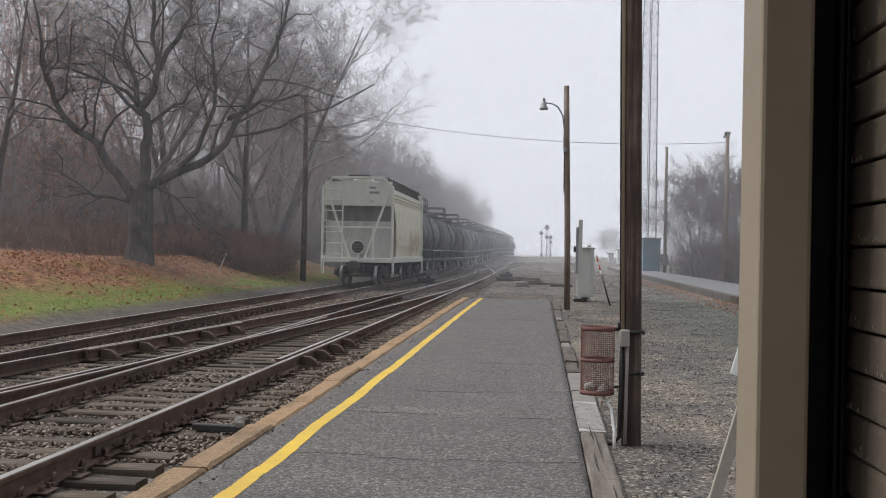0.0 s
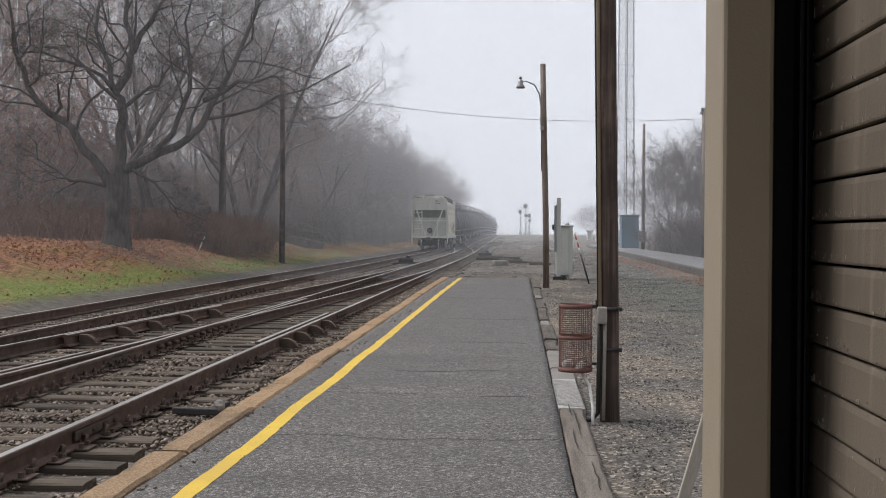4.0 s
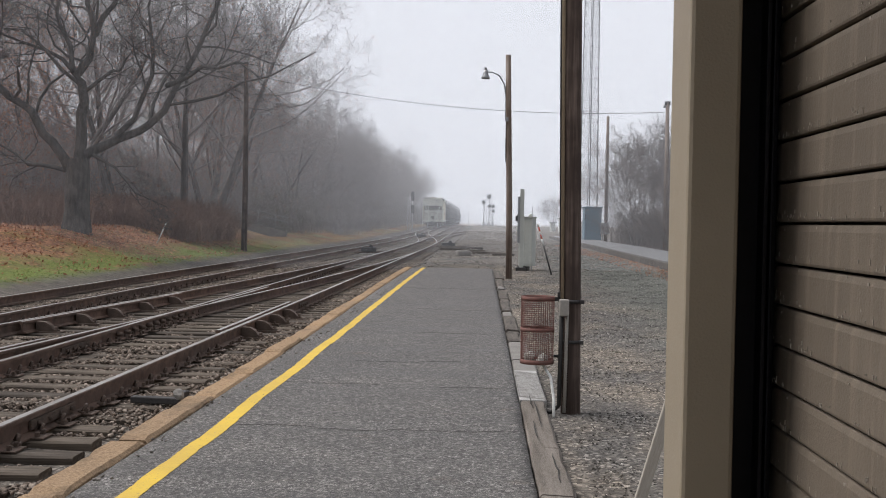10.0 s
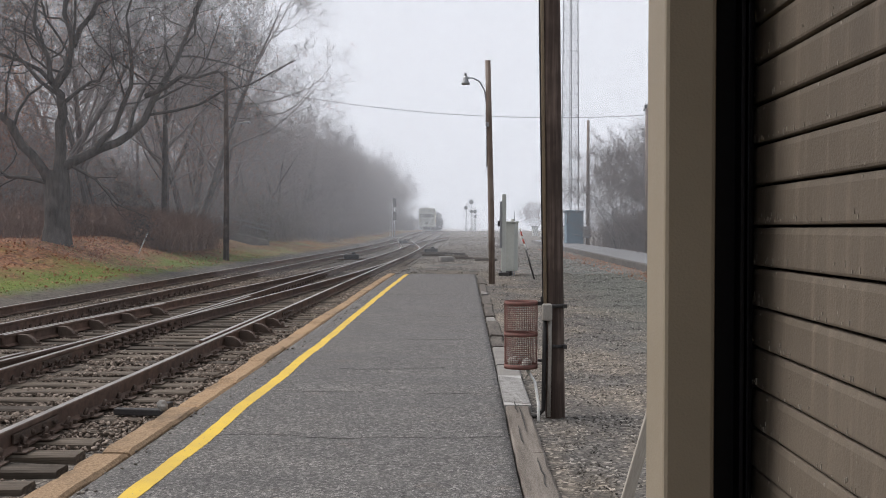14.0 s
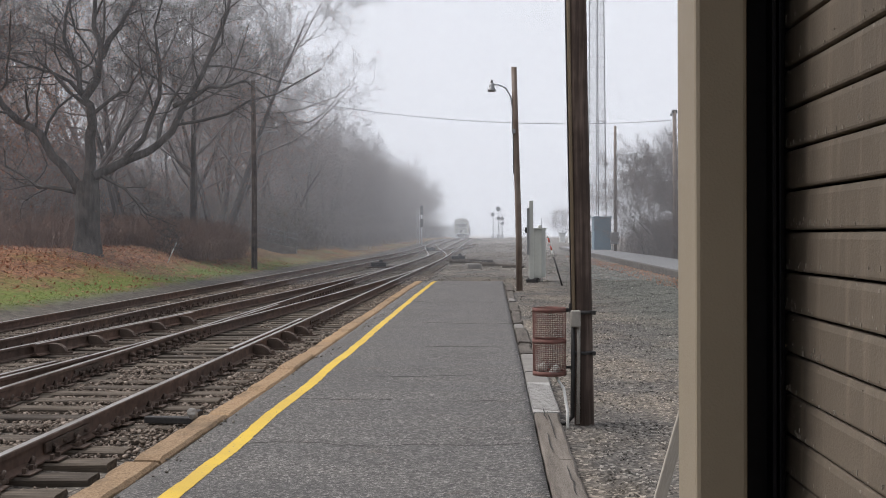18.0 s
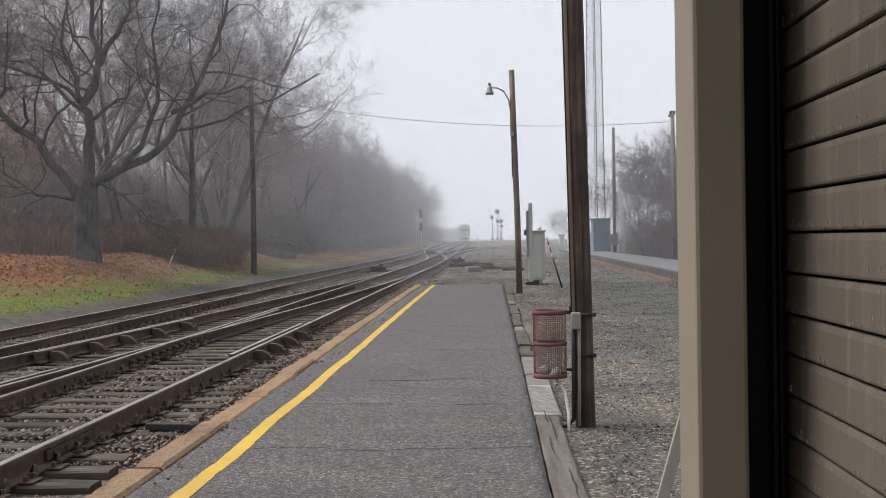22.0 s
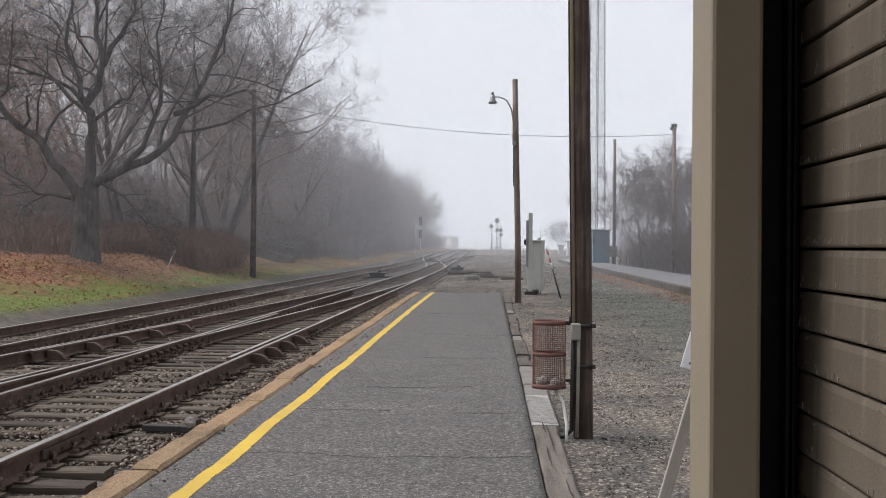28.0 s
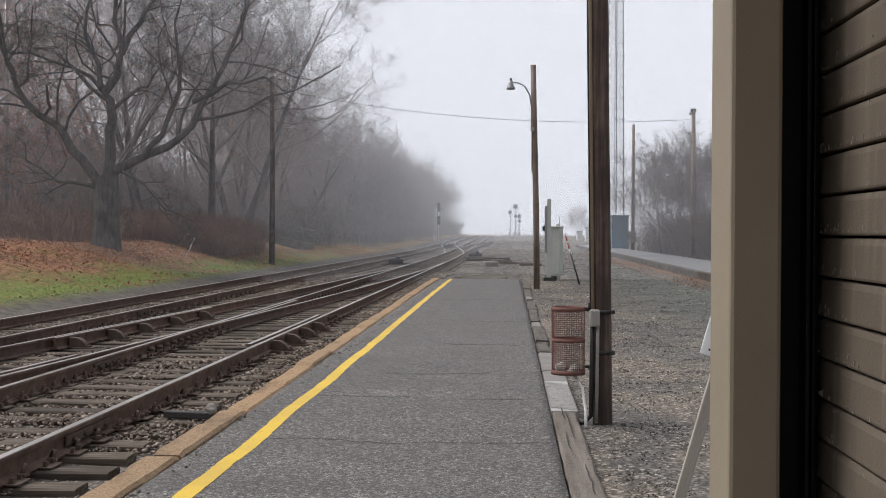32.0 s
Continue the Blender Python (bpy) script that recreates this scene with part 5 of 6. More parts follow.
L = 12.2
hopper = thing("hopper_car", pose(TRACK_B, 48, 0), "grimy off-white covered hopper freight car with end ladders", "freight car", "train cars")
prof = [(-1.36, 1.12), (-1.46, 1.7), (-1.5, 2.5), (-1.46, 3.4), (-1.36, 3.75), (-1.36, 3.95), (-0.75, 4.28), (0, 4.36), (0.75, 4.28), (1.36, 3.95), (1.36, 3.75), (1.46, 3.4), (1.5, 2.5), (1.46, 1.7), (1.36, 1.12)]
bm = bmesh.new()
rings = []
for y in (2.1, L - 2.1):
    rings.append([bm.verts.new((x, y, z)) for x, z in prof])
# sides reach further than the sloped bottom does
for k in range(len(prof) - 1):
    bm.faces.new((rings[0][k], rings[1][k], rings[1][k + 1], rings[0][k + 1]))
for y, r in ((0.62, rings[0]), (L - 0.62, rings[1])):
    end = [bm.verts.new((x * 0.985, y if z > 3.3 else y + (3.3 - z) * 0.68, z)) for x, z in prof]
    for k in range(len(prof) - 1):
        bm.faces.new((end[k], r[k], r[k + 1], end[k + 1]))
    bm.faces.new(end)
bmesh.ops.recalc_face_normals(bm, faces=bm.faces)
for f in bm.faces:
    f.smooth = False
part("body", bm, m_cream, hopper)
for y, d in ((0.3, 1), (L - 0.3, -1)):
    part("end_wall", box((-1.4, y - 0.04, 3.28), (1.4, y + 0.04, 4.28), 0.01), m_hopper, hopper)
    for x in (-1.46, 1.46):
        part("corner_post", box((x - 0.045, y - 0.22, 1.1), (x + 0.045, y - 0.12, 4.05), 0.01), m_hopper, hopper)
        part("chamfer_bar", bar((x, y - 0.17, 4.03), (x * 0.72, y - 0.17, 4.42), 0.09, 0.08), m_hopper, hopper)
    part("top_bar", box((-1.1, y - 0.22, 4.38), (1.1, y - 0.12, 4.47), 0.01), m_hopper, hopper)
    part("cross_bar", box((-1.42, y - 0.2, 2.36), (1.42, y - 0.14, 2.43), 0.01), m_hopper, hopper)
    for s in (-1, 1):
        part("brace", bar((s * 1.25, y - 0.12, 3.75), (s * 0.32, y - 0.12, 1.15), 0.14, 0.08), m_hopper, hopper)
    part("stanchion", box((-0.66, y - 0.2, 1.15), (-0.6, y - 0.14, 4.4), 0.01), m_hopper, hopper)
    part("stanchion", box((0.62, y - 0.2, 1.15), (0.7, y - 0.12, 2.36), 0.01), m_hopper, hopper)
    part("stiffener", box((0.08, y - 0.09, 3.25), (0.16, y - 0.03, 4.28), 0.01), m_hopper, hopper)
    part("end_sill", box((-1.5, y - 0.3, 0.95), (1.5, y + 0.2, 1.14), 0.02), m_hopper, hopper)
    for i in range(7):
        z = 1.3 + i * 0.44
        part("ladder_rung", tube([(-1.45, y - 0.2, z), (-0.65, y - 0.2, z)], 0.022, 5), m_hopper, hopper)
    part("slope_sheet", bar((0, y + d * 0.42, 2.65), (0, y + d * 0.03, 1.12), 2.72, 0.05), m_slope, hopper, "dusty grey sloping end sheet")
    # shadow under the end wall, put into this panel's dark colour
    part("recess", box((-1.3, y + d * 0.44 - 0.02, 2.6), (1.3, y + d * 0.44 + 0.02, 3.3)), m_grime_shade, hopper, "recess behind the braces with its shade painted dark")
    disc = tube([(0.02, y - 0.15, 1.58), (0.02, y - 0.12, 1.58)], 0.25, 20)
    port = part("round_port", disc, m_under, hopper, "dark round port with a pale rim")
    part("rim", tube([(0.02 + 0.27 * math.cos(a), y - 0.16, 1.58 + 0.27 * math.sin(a)) for a in (k * math.pi / 12 for k in range(25))], 0.018, 6), m_hopper, port)
    for k in (-1, 0, 1):
        part("slat", box((-0.19 + 0.03 * abs(k), y - 0.168, 1.56 + k * 0.12), (0.23 - 0.03 * abs(k), y - 0.152, 1.59 + k * 0.12)), m_grime_shade, port)
    part("brake_bracket", box((-0.02, y - 0.12, 1.14), (0.06, y + 0.6, 1.5), 0.01), m_hopper, hopper)
    cp = box((-0.16, y - 0.75, 0.72), (0.16, y - 0.2, 0.98), 0.05)
    add_box(cp, (-0.22, y - 0.95, 0.66), (0.12, y - 0.65, 1.02), 0.06)
    if d < 0:
        for v in cp.verts:
            v.co.y = 2 * y - v.co.y
    part("coupler", cp, m_under, hopper, "rusty coupler")
    part("air_hose", tube([(0.3, y - 0.3, 0.9), (0.34, y - 0.5, 0.6), (0.2, y - 0.6, 0.4)], 0.03, 6), m_cable, hopper)
    for s in (-1, 1):
        st = bmesh.new()
        add_tube(st, [(s * 1.48, y - 0.2, 0.95), (s * 1.48, y - 0.2, 0.5), (s * 1.48, y + 0.25, 0.5), (s * 1.48, y + 0.25, 0.95)], 0.025, 5)
        part("step", st, m_hopper, hopper)
for s in (-1, 1):
    part("side_sill", box((min(s * 1.38, s * 1.52), 0.1, 0.95), (max(s * 1.38, s * 1.52), L - 0.1, 1.2), 0.02), m_hopper, hopper)
    for z in (3.5, 3.62):
        part("eave_rib", box((min(s * 1.4, s * 1.475), 0.3, z), (max(s * 1.4, s * 1.475), L - 0.3, z + 0.05), 0.01), m_cream, hopper)
    part("roof_rail", box((min(s * 1.3, s * 1.42), 0.3, 3.78), (max(s * 1.3, s * 1.42), L - 0.3, 3.95), 0.02), m_hopper, hopper)
    part("running_board", box((min(s * 0.95, s * 1.3), 0.2, 4.42), (max(s * 0.95, s * 1.3), L - 0.2, 4.46)), m_galv, hopper, "grating running board")
    for i in range(16):
        part("board_bracket", box((min(s * 1.2, s * 1.28), 0.35 + i * 0.765, 4.05), (max(s * 1.2, s * 1.28), 0.40 + i * 0.765, 4.42)), m_under, hopper)
    for i in range(11):
        part("side_seam", box((min(s * 1.47, s * 1.508), 1.2 + i * 0.98, 1.9), (max(s * 1.47, s * 1.4955), 1.225 + i * 0.98, 3.1)), m_cream, hopper)
for i in range(5):
    part("roof_hatch", tube([(0, 1.6 + i * 2.25, 4.3), (0, 1.6 + i * 2.25, 4.5)], [0.45, 0.42], 16), m_hopper, hopper)
part("roof_hatch", box((-0.45, 0.3, 4.4), (0.45, 0.9, 4.56), 0.03), m_under, hopper)
for w, z in ((0.28, 3.98), (0.42, 3.78)):
    part("lettering_bar", box((0.45, 0.252, z), (0.45 + w, 0.258, z + 0.09)), m_letter, hopper, "dark lettering too small to read")
part("lettering_bar", box((0.45, 0.252, 3.46), (0.7, 0.258, 3.49)), m_letter, hopper)
def stroke(y, z, h, w, lean, curl):
    """One sprayed stroke of faded paint on the car's side."""
    g = bmesh.new()
    prev = None
    for i in range(9):
        f = i / 8
        yy, zz = y + w * math.sin(curl * f) + lean * f, z + h * f
        hw = 0.06 + 0.03 * math.sin(7 * f + y)
        ring = [g.verts.new((xx, yy + sy * hw, zz)) for xx in (1.478, 1.512 - 0.03 * abs(f - 0.5)) for sy in (-1, 1)]
        if prev:
            for p, q in ((0, 1), (1, 3), (3, 2), (2, 0)):
                g.faces.new((prev[p], prev[q], ring[q], ring[p]))
        prev = ring
    bmesh.ops.recalc_face_normals(g, faces=g.faces)
    return g


for k in range(11):
    part("graffiti", stroke(6.3 + k * 0.36, 1.45 + 0.2 * math.sin(k * 2.1), 0.75 + 0.3 * math.sin(k * 1.3), 0.16, 0.25 * math.cos(k * 1.7), 3.0 + k % 3), m_graf, hopper, "faded orange spray paint")
for y in (4.0, 8.2):
    hb = bmesh.new()
    top = [hb.verts.new(p) for p in ((-1.2, y - 1.6, 1.12), (1.2, y - 1.6, 1.12), (1.2, y + 1.6, 1.12), (-1.2, y + 1.6, 1.12))]
    bot = [hb.verts.new(p) for p in ((-0.4, y - 0.4, 0.4), (0.4, y - 0.4, 0.4), (0.4, y + 0.4, 0.4), (-0.4, y + 0.4, 0.4))]
    hb.faces.new(bot)
    hb.faces.new(top)
    for k in range(4):
        hb.faces.new((top[k], top[(k + 1) % 4], bot[(k + 1) % 4], bot[k]))
    bmesh.ops.recalc_face_normals(hb, faces=hb.faces)
    part("hopper_chute", hb, m_under, hopper)
for ob in hopper.children_recursive:
    for v in ob.data.vertices:
        v.co.x *= 1.045
        if v.co.z > 0.9:
            v.co.z = 0.93 + (v.co.z - 0.9) * 1.055
truck(hopper, 1.75)
truck(hopper, L - 1.75)

TL = 12.9
tank = thing("tank_car", pose(TRACK_B, 61, 0), "grimy black railway tank car with a top platform", "freight car", "train cars")
bm = bmesh.new()
add_tube(bm, [(0, y, 2.55) for y in (0.75, 0.85, 1.1, 1.5, 11.4, 11.8, 12.05, 12.15)], [0.5, 0.95, 1.25, 1.36, 1.36, 1.25, 0.95, 0.5], 28)
part("tank", bm, m_tank, tank)
for y in (1.7, 4.1, 6.4, 8.8, 11.2):
    b2 = bmesh.new()
    add_tube(b2, [(0, y - 0.05, 2.55), (0, y + 0.05, 2.55)], 1.385, 28)
    part("band", b2, m_tank, tank)
part("dome", tube([(0, 6.45, 3.85), (0, 6.45, 4.3)], [0.5, 0.45], 16), m_tank, tank)
part("platform", box((-0.95, 5.4, 3.92), (0.95, 7.5, 3.98), 0.01), m_tank, tank)
gr = bmesh.new()
for x in (-0.93, 0.93):
    for y in (5.45, 6.45, 7.45):
        add_tube(gr, [(x, y, 3.95), (x, y, 4.65)], 0.03, 5)
    add_tube(gr, [(x, 5.45, 4.65), (x, 7.45, 4.65)], 0.035, 5)
    add_tube(gr, [(x, 5.45, 4.3), (x, 7.45, 4.3)], 0.03, 5)
for y in (5.45, 7.45):
    add_tube(gr, [(-0.93, y, 4.65), (0.93, y, 4.65)], 0.035, 5)
    add_tube(gr, [(-0.93, y, 4.3), (0.93, y, 4.3)], 0.03, 5)
part("guard_rail", gr, m_tank, tank)
for s in (-1, 1):
    lad = bmesh.new()
    for y in (6.2, 6.65):
        add_tube(lad, [(s * 1.42, y, 1.0), (s * 1.45, y, 2.6), (s * 0.97, y, 3.95)], 0.025, 5)
    for i in range(9):
        add_tube(lad, [(s * 1.44, 6.2, 1.15 + i * 0.25), (s * 1.44, 6.65, 1.15 + i * 0.25)], 0.018, 4, False)
    part("ladder", lad, m_tank, tank)
    hr = tube([(s * 1.42, 0.5, 1.62), (s * 1.42, 12.4, 1.62)], 0.025, 5)
    part("handrail", hr, m_galv, tank)
    part("side_sill", box((min(s * 0.9, s * 1.42), 0.4, 1.0), (max(s * 0.9, s * 1.42), 12.5, 1.12), 0.02), m_tank, tank)
part("centre_sill", box((-0.3, 0.1, 0.85), (0.3, TL - 0.1, 1.25), 0.02), m_under, tank)
for y in (2.2, 10.7):
    part("saddle", box((-1.1, y - 0.2, 1.1), (1.1, y + 0.2, 1.7), 0.04), m_under, tank)
part("outlet", tube([(0, 6.45, 0.6), (0, 6.45, 1.3)], 0.25, 10), m_under, tank)
for y in (-0.25, TL - 0.6):
    part("coupler", box((-0.15, y, 0.72), (0.15, y + 0.7, 0.98), 0.05), m_under, tank)
truck(tank, 1.9)
truck(tank, TL - 1.9)
tanks = [tank] + [copy_thing(tank, pose(TRACK_B, 61 + TL * k, 0)) for k in range(1, 17)]

# ---- bare trees ----
thin = [0.0042]


def grow(geo, rng, start, way, length, radius, depth, wild=0.35, up=0.12, kids=(5, 4, 4, 3), tips=None, sides=(8, 6, 4, 3, 3)):
    """A limb as a tapered tube with smaller limbs along it."""
    n = (7, 6, 5, 3, 1)[min(depth, 4)]
    pts, p, d = [np.array(start, float)], np.array(start, float), np.array(way, float)
    d /= np.linalg.norm(d)
    for i in range(n):
        d = d + rng.normal(0, wild / n ** 0.5, 3) + np.array([0, 0, up])
        d /= np.linalg.norm(d)
        p = p + d * (length / n)
        pts.append(p)
    limb(geo, rng, pts, radius, radius * (0.32 if depth < 3 else 0.4), depth, wild, up, kids, tips, sides)


def limb(geo, rng, pts, r0, r1, depth, wild=0.35, up=0.12, kids=(5, 4, 4, 3), tips=None, sides=(8, 6, 4, 3, 3), first=0.3):
    pts = np.array(pts, float)
    n = len(pts)
    seg = np.linalg.norm(np.diff(pts, axis=0), axis=1)
    length = seg.sum()
    s = sides[min(depth, len(sides) - 1)]
    t = np.gradient(pts, axis=0)
    t /= np.linalg.norm(t, axis=1)[:, None]
    ref = np.array([0.3, 0.9, 0.2])
    a = np.cross(t, ref)
    a /= np.linalg.norm(a, axis=1)[:, None] + 1e-9
    b = np.cross(t, a)
    rad = np.linspace(r0, r1, n)
    ang = np.arange(s) * 2 * np.pi / s
    ring = pts[:, None] + rad[:, None, None] * (a[:, None] * np.cos(ang)[None, :, None] + b[:, None] * np.sin(ang)[None, :, None])
    k = np.arange(s)
    quads = np.concatenate([np.stack([i * s + k, i * s + (k + 1) % s, (i + 1) * s + (k + 1) % s, (i + 1) * s + k], -1) for i in range(n - 1)])
    geo.add(ring, quads=quads)
    if tips is not None and depth >= 2:
        tips.append(pts[-1])
    if depth >= len(kids):
        return
    cum = np.concatenate([[0], np.cumsum(seg)]) / length
    count = kids[depth]
    for j in range(count):
        f = first + (1 - first) * (j + rng.uniform(0.1, 0.9)) / count
        f = min(f, 0.98)
        p = np.array([np.interp(f, cum, pts[:, c]) for c in range(3)])
        i = min(int(np.searchsorted(cum, f)), n - 1)
        d = t[i]
        side = rng.normal(0, 1, 3)
        side -= d * side.dot(d)
        side /= np.linalg.norm(side) + 1e-9
        w = d * rng.uniform(0.45, 0.9) + side * rng.uniform(0.6, 1.0)
        rr = (r0 + (r1 - r0) * f) * rng.uniform(0.3, 0.52)
        ln = length * rng.uniform(0.38, 0.62) * (1.15 - 0.5 * f)
        if depth == 0:
            ln = length * rng.uniform(0.4, 0.6) * (1.2 - 0.55 * f)
        grow(geo, rng, p, w, ln, max(rr, thin[0]), depth + 1, wild, up, kids, tips, sides)


def bark(name, a, b):
    m = Mat(name, rough=0.92, spec=0.15)
    m.color(m.ramp(m.mix(0.5, m.noise(0.12, 6, (1, 1, 0.25)), m.noise(0.9, 4)), [(0.35, a), (0.65, b)]))
    m.bump(m.noise(0.06, 5, (1.5, 1.5, 0.3)), 0.03)
    return m.m


m_oak = bark("dark_wet_bark", (0.05, 0.046, 0.044), (0.15, 0.138, 0.13))
m_twig = bark("grey_twigs", (0.2, 0.182, 0.178), (0.38, 0.353, 0.348))
m_trunk = bark("woodland_bark", (0.085, 0.079, 0.076), (0.2, 0.187, 0.18))
m_red_twig = bark("reddish_brush", (0.17, 0.115, 0.094), (0.31, 0.222, 0.185))
m_brush = bark("dark_grey_twigs", (0.11, 0.094, 0.09), (0.22, 0.19, 0.182))


def leaf_material(name, a, b, c):
    m = Mat(name, rough=0.8, spec=0.2)
    m.color(m.ramp(m.island(), [(0, a), (0.5, b), (1, c)]))
    return m.m


m_dry = leaf_material("dry_leaves", (0.19, 0.085, 0.056), (0.34, 0.155, 0.098), (0.46, 0.25, 0.155))
m_green = leaf_material("dull_green_leaves", (0.06, 0.078, 0.03), (0.1, 0.12, 0.05), (0.15, 0.16, 0.07))


def leaves(geo, rng, tips, per, spread, size):
    """Small folded leaves round the twig ends."""
    tips = np.repeat(np.array(tips), per, 0)
    n = len(tips)
    c = tips + rng.normal(0, spread, (n, 3))
    u = rng.normal(0, 1, (n, 3))
    u /= np.linalg.norm(u, axis=1)[:, None]
    w = np.cross(u, rng.normal(0, 1, (n, 3)))
    w /= np.linalg.norm(w, axis=1)[:, None] + 1e-9
    s = rng.uniform(0.6, 1.3, (n, 1)) * size
    fold = np.cross(u, w) * s * 0.25
    v = np.stack([c - u * s, c + w * s * 0.5 + fold, c + u * s, c - w * s * 0.5 + fold], 1)
    k = np.arange(n)[:, None] * 4
    geo.add(v, tris=np.concatenate([k + np.array([[0, 1, 2]]), k + np.array([[0, 2, 3]])]))


# the big oak on the bank
rng = np.random.default_rng(12)
oak = thing("oak_tree", pose(-15.25, 41, 0.85), "large bare spreading oak with a dark forked trunk", "tree")
S = 0.0209
OAK_FORM = (
    (0.30, 0.10, ((-15, 110), (-42, 160), (-78, 212), (-118, 240), (-153, 290), (-168, 340), (-175, 405), (-190, 480))),
    (0.14, 0.03, ((-16, 108), (-70, 120), (-110, 135), (-150, 160), (-176, 210))),
    (0.33, 0.11, ((4, 125), (5, 215), (8, 268), (22, 310), (32, 358), (18, 408), (22, 480), (10, 560))),
    (0.17, 0.06, ((8, 262), (-15, 330), (-36, 388), (-25, 460), (-40, 540))),
    (0.18, 0.06, ((30, 350), (60, 405), (90, 445), (110, 520))),
    (0.28, 0.10, ((14, 140), (70, 172), (122, 198), (162, 262), (200, 335), (232, 415), (250, 490), (270, 560))),
    (0.15, 0.04, ((160, 262), (230, 300), (300, 300), (352, 262))),
    (0.18, 0.06, ((70, 175), (112, 235), (136, 315), (126, 405), (140, 500))),
    (0.11, 0.025, ((30, 140), (72, 118), (112, 72), (172, 48))),
    (0.13, 0.04, ((2, 278), (-50, 322), (-120, 345), (-170, 350))),
    (0.12, 0.04, ((10, 250), (60, 290), (90, 310), (140, 345))),
)
g, tips = Geo(), []
limb(g, rng, [(0, 0, -0.5), (0, 0, 0.1), (0.02, 0, 0.8), (0.03, 0, 1.8), (0.05, 0, 2.75)], 0.66, 0.40, 9, sides=(16,) * 10)
v0 = g.v[0].reshape(-1, 16, 3)
v0[1] = v0[1] * np.array([0.95, 0.95, 1])
v0[2] *= np.array([0.86, 0.86, 1])
mesh_part("trunk", g.mesh("trunk", True), m_oak, oak)
for i, (r0, r1, pts) in enumerate(OAK_FORM):
    g = Geo()
    lean = rng.uniform(-1.2, 1.2)
    P = [(x * S, lean * (k / len(pts)) * 2.2 + (0.1 if k else 0), z * S) for k, (x, z) in enumerate(pts)]
    q = []
    for k in range(len(P) - 1):
        for f in (0, 0.5):
            q.append(tuple(P[k][c] + (P[k + 1][c] - P[k][c]) * f + (rng.normal(0, 0.11) if f else rng.normal(0, 0.03)) for c in range(3)))
    q.append(P[-1])
    limb(g, rng, q, r0 * 0.66, r1 * 0.34, 0, 0.7, 0.05, (13, 7, 6, 5), tips, (9, 6, 4, 3, 3), 0.22)
    mesh_part("limb", g.mesh("limb", True), m_oak, oak)
g = Geo()
sel = rng.permutation(len(tips))[:2600]
leaves(g, rng, [tips[i] for i in sel], 2, 0.15, 0.03)
mesh_part("leaves", g.mesh("leaves"), m_dry, oak, "few dry brown leaves")


def tree_proto(seed, height, kids, stems=1, leafy=0, mat=None, spread=0.25):
    """A woodland tree: trunk mesh, crown mesh and a leaf mesh."""
    r = np.random.default_rng(seed)
    trunk, crown, tp = Geo(), Geo(), []
    for k in range(stems):
        d = np.array([r.normal(0, spread), r.normal(0, spread), 1.0])
        d /= np.linalg.norm(d)
        pts, p = [np.array([0, 0, -0.4])], np.array([r.normal(0, 0.15), r.normal(0, 0.15), -0.4])
        for i in range(8):
            d = d + r.normal(0, 0.07, 3)
            d /= np.linalg.norm(d)
            p = p + d * (height * 0.82 / 8)
            pts.append(p)
        r0 = height * 0.0145 / stems ** 0.4
        limb(trunk, r, pts, r0, r0 * 0.07, 9, sides=(8,) * 10)
        c2 = Geo()
        limb(c2, r, pts, r0, r0 * 0.07, 0, 0.42, 0.1, kids, tp, (3, 5, 3, 3, 3), 0.25)
        v, t, q = c2.arrays()
        crown.add(v, t, q)
    leaf = None
    if leafy:
        lg = Geo()
        pick = r.permutation(len(tp))[:leafy]
        leaves(lg, r, [tp[i] for i in pick], 4, 0.2, 0.045)
        leaf = lg.mesh("leaves")
    return trunk, crown, leaf, mat


def plant(proto, m, label, name="woodland_tree", group="woods", leaf_mat=None):
    trunk, crown, leaf, mat = proto
    t = thing(name, m, label, "tree", group)
    mesh_part("trunk", trunk, m_trunk, t)
    mesh_part("crown", crown, mat, t)
    if leaf:
        mesh_part("leaves", leaf, leaf_mat or m_dry, t, "sparse dry brown leaves")
    return t


thin[0] = 0.0075
protos = []
for k, (h, kids, leafy) in enumerate(((15.5, (17, 7, 6, 5), 0), (13.5, (16, 7, 6, 4), 600), (16.5, (17, 7, 6, 5), 300), (12, (15, 7, 6, 4), 700), (14.5, (18, 7, 6, 5), 0))):
    tr, cr, lf, mt = tree_proto(40 + k, h, kids, 1 + (k in (1, 3)), leafy, m_twig)
    protos.append((tr.mesh("trunk", True), cr.mesh("crown"), lf, mt))
thin[0] = 0.013
far_protos = []
for k, (h, kids) in enumerate(((14.0, (17, 7, 5, 3)), (15.0, (18, 7, 5, 3)), (13.0, (16, 7, 5, 3)), (14.5, (18, 7, 5, 3)))):
    tr, cr, lf, mt = tree_proto(60 + k, h, kids, 1 + (k == 2), 0, m_twig)
    far_protos.append((tr.mesh("trunk", True), cr.mesh("crown"), lf, mt))
r = random.Random(8)
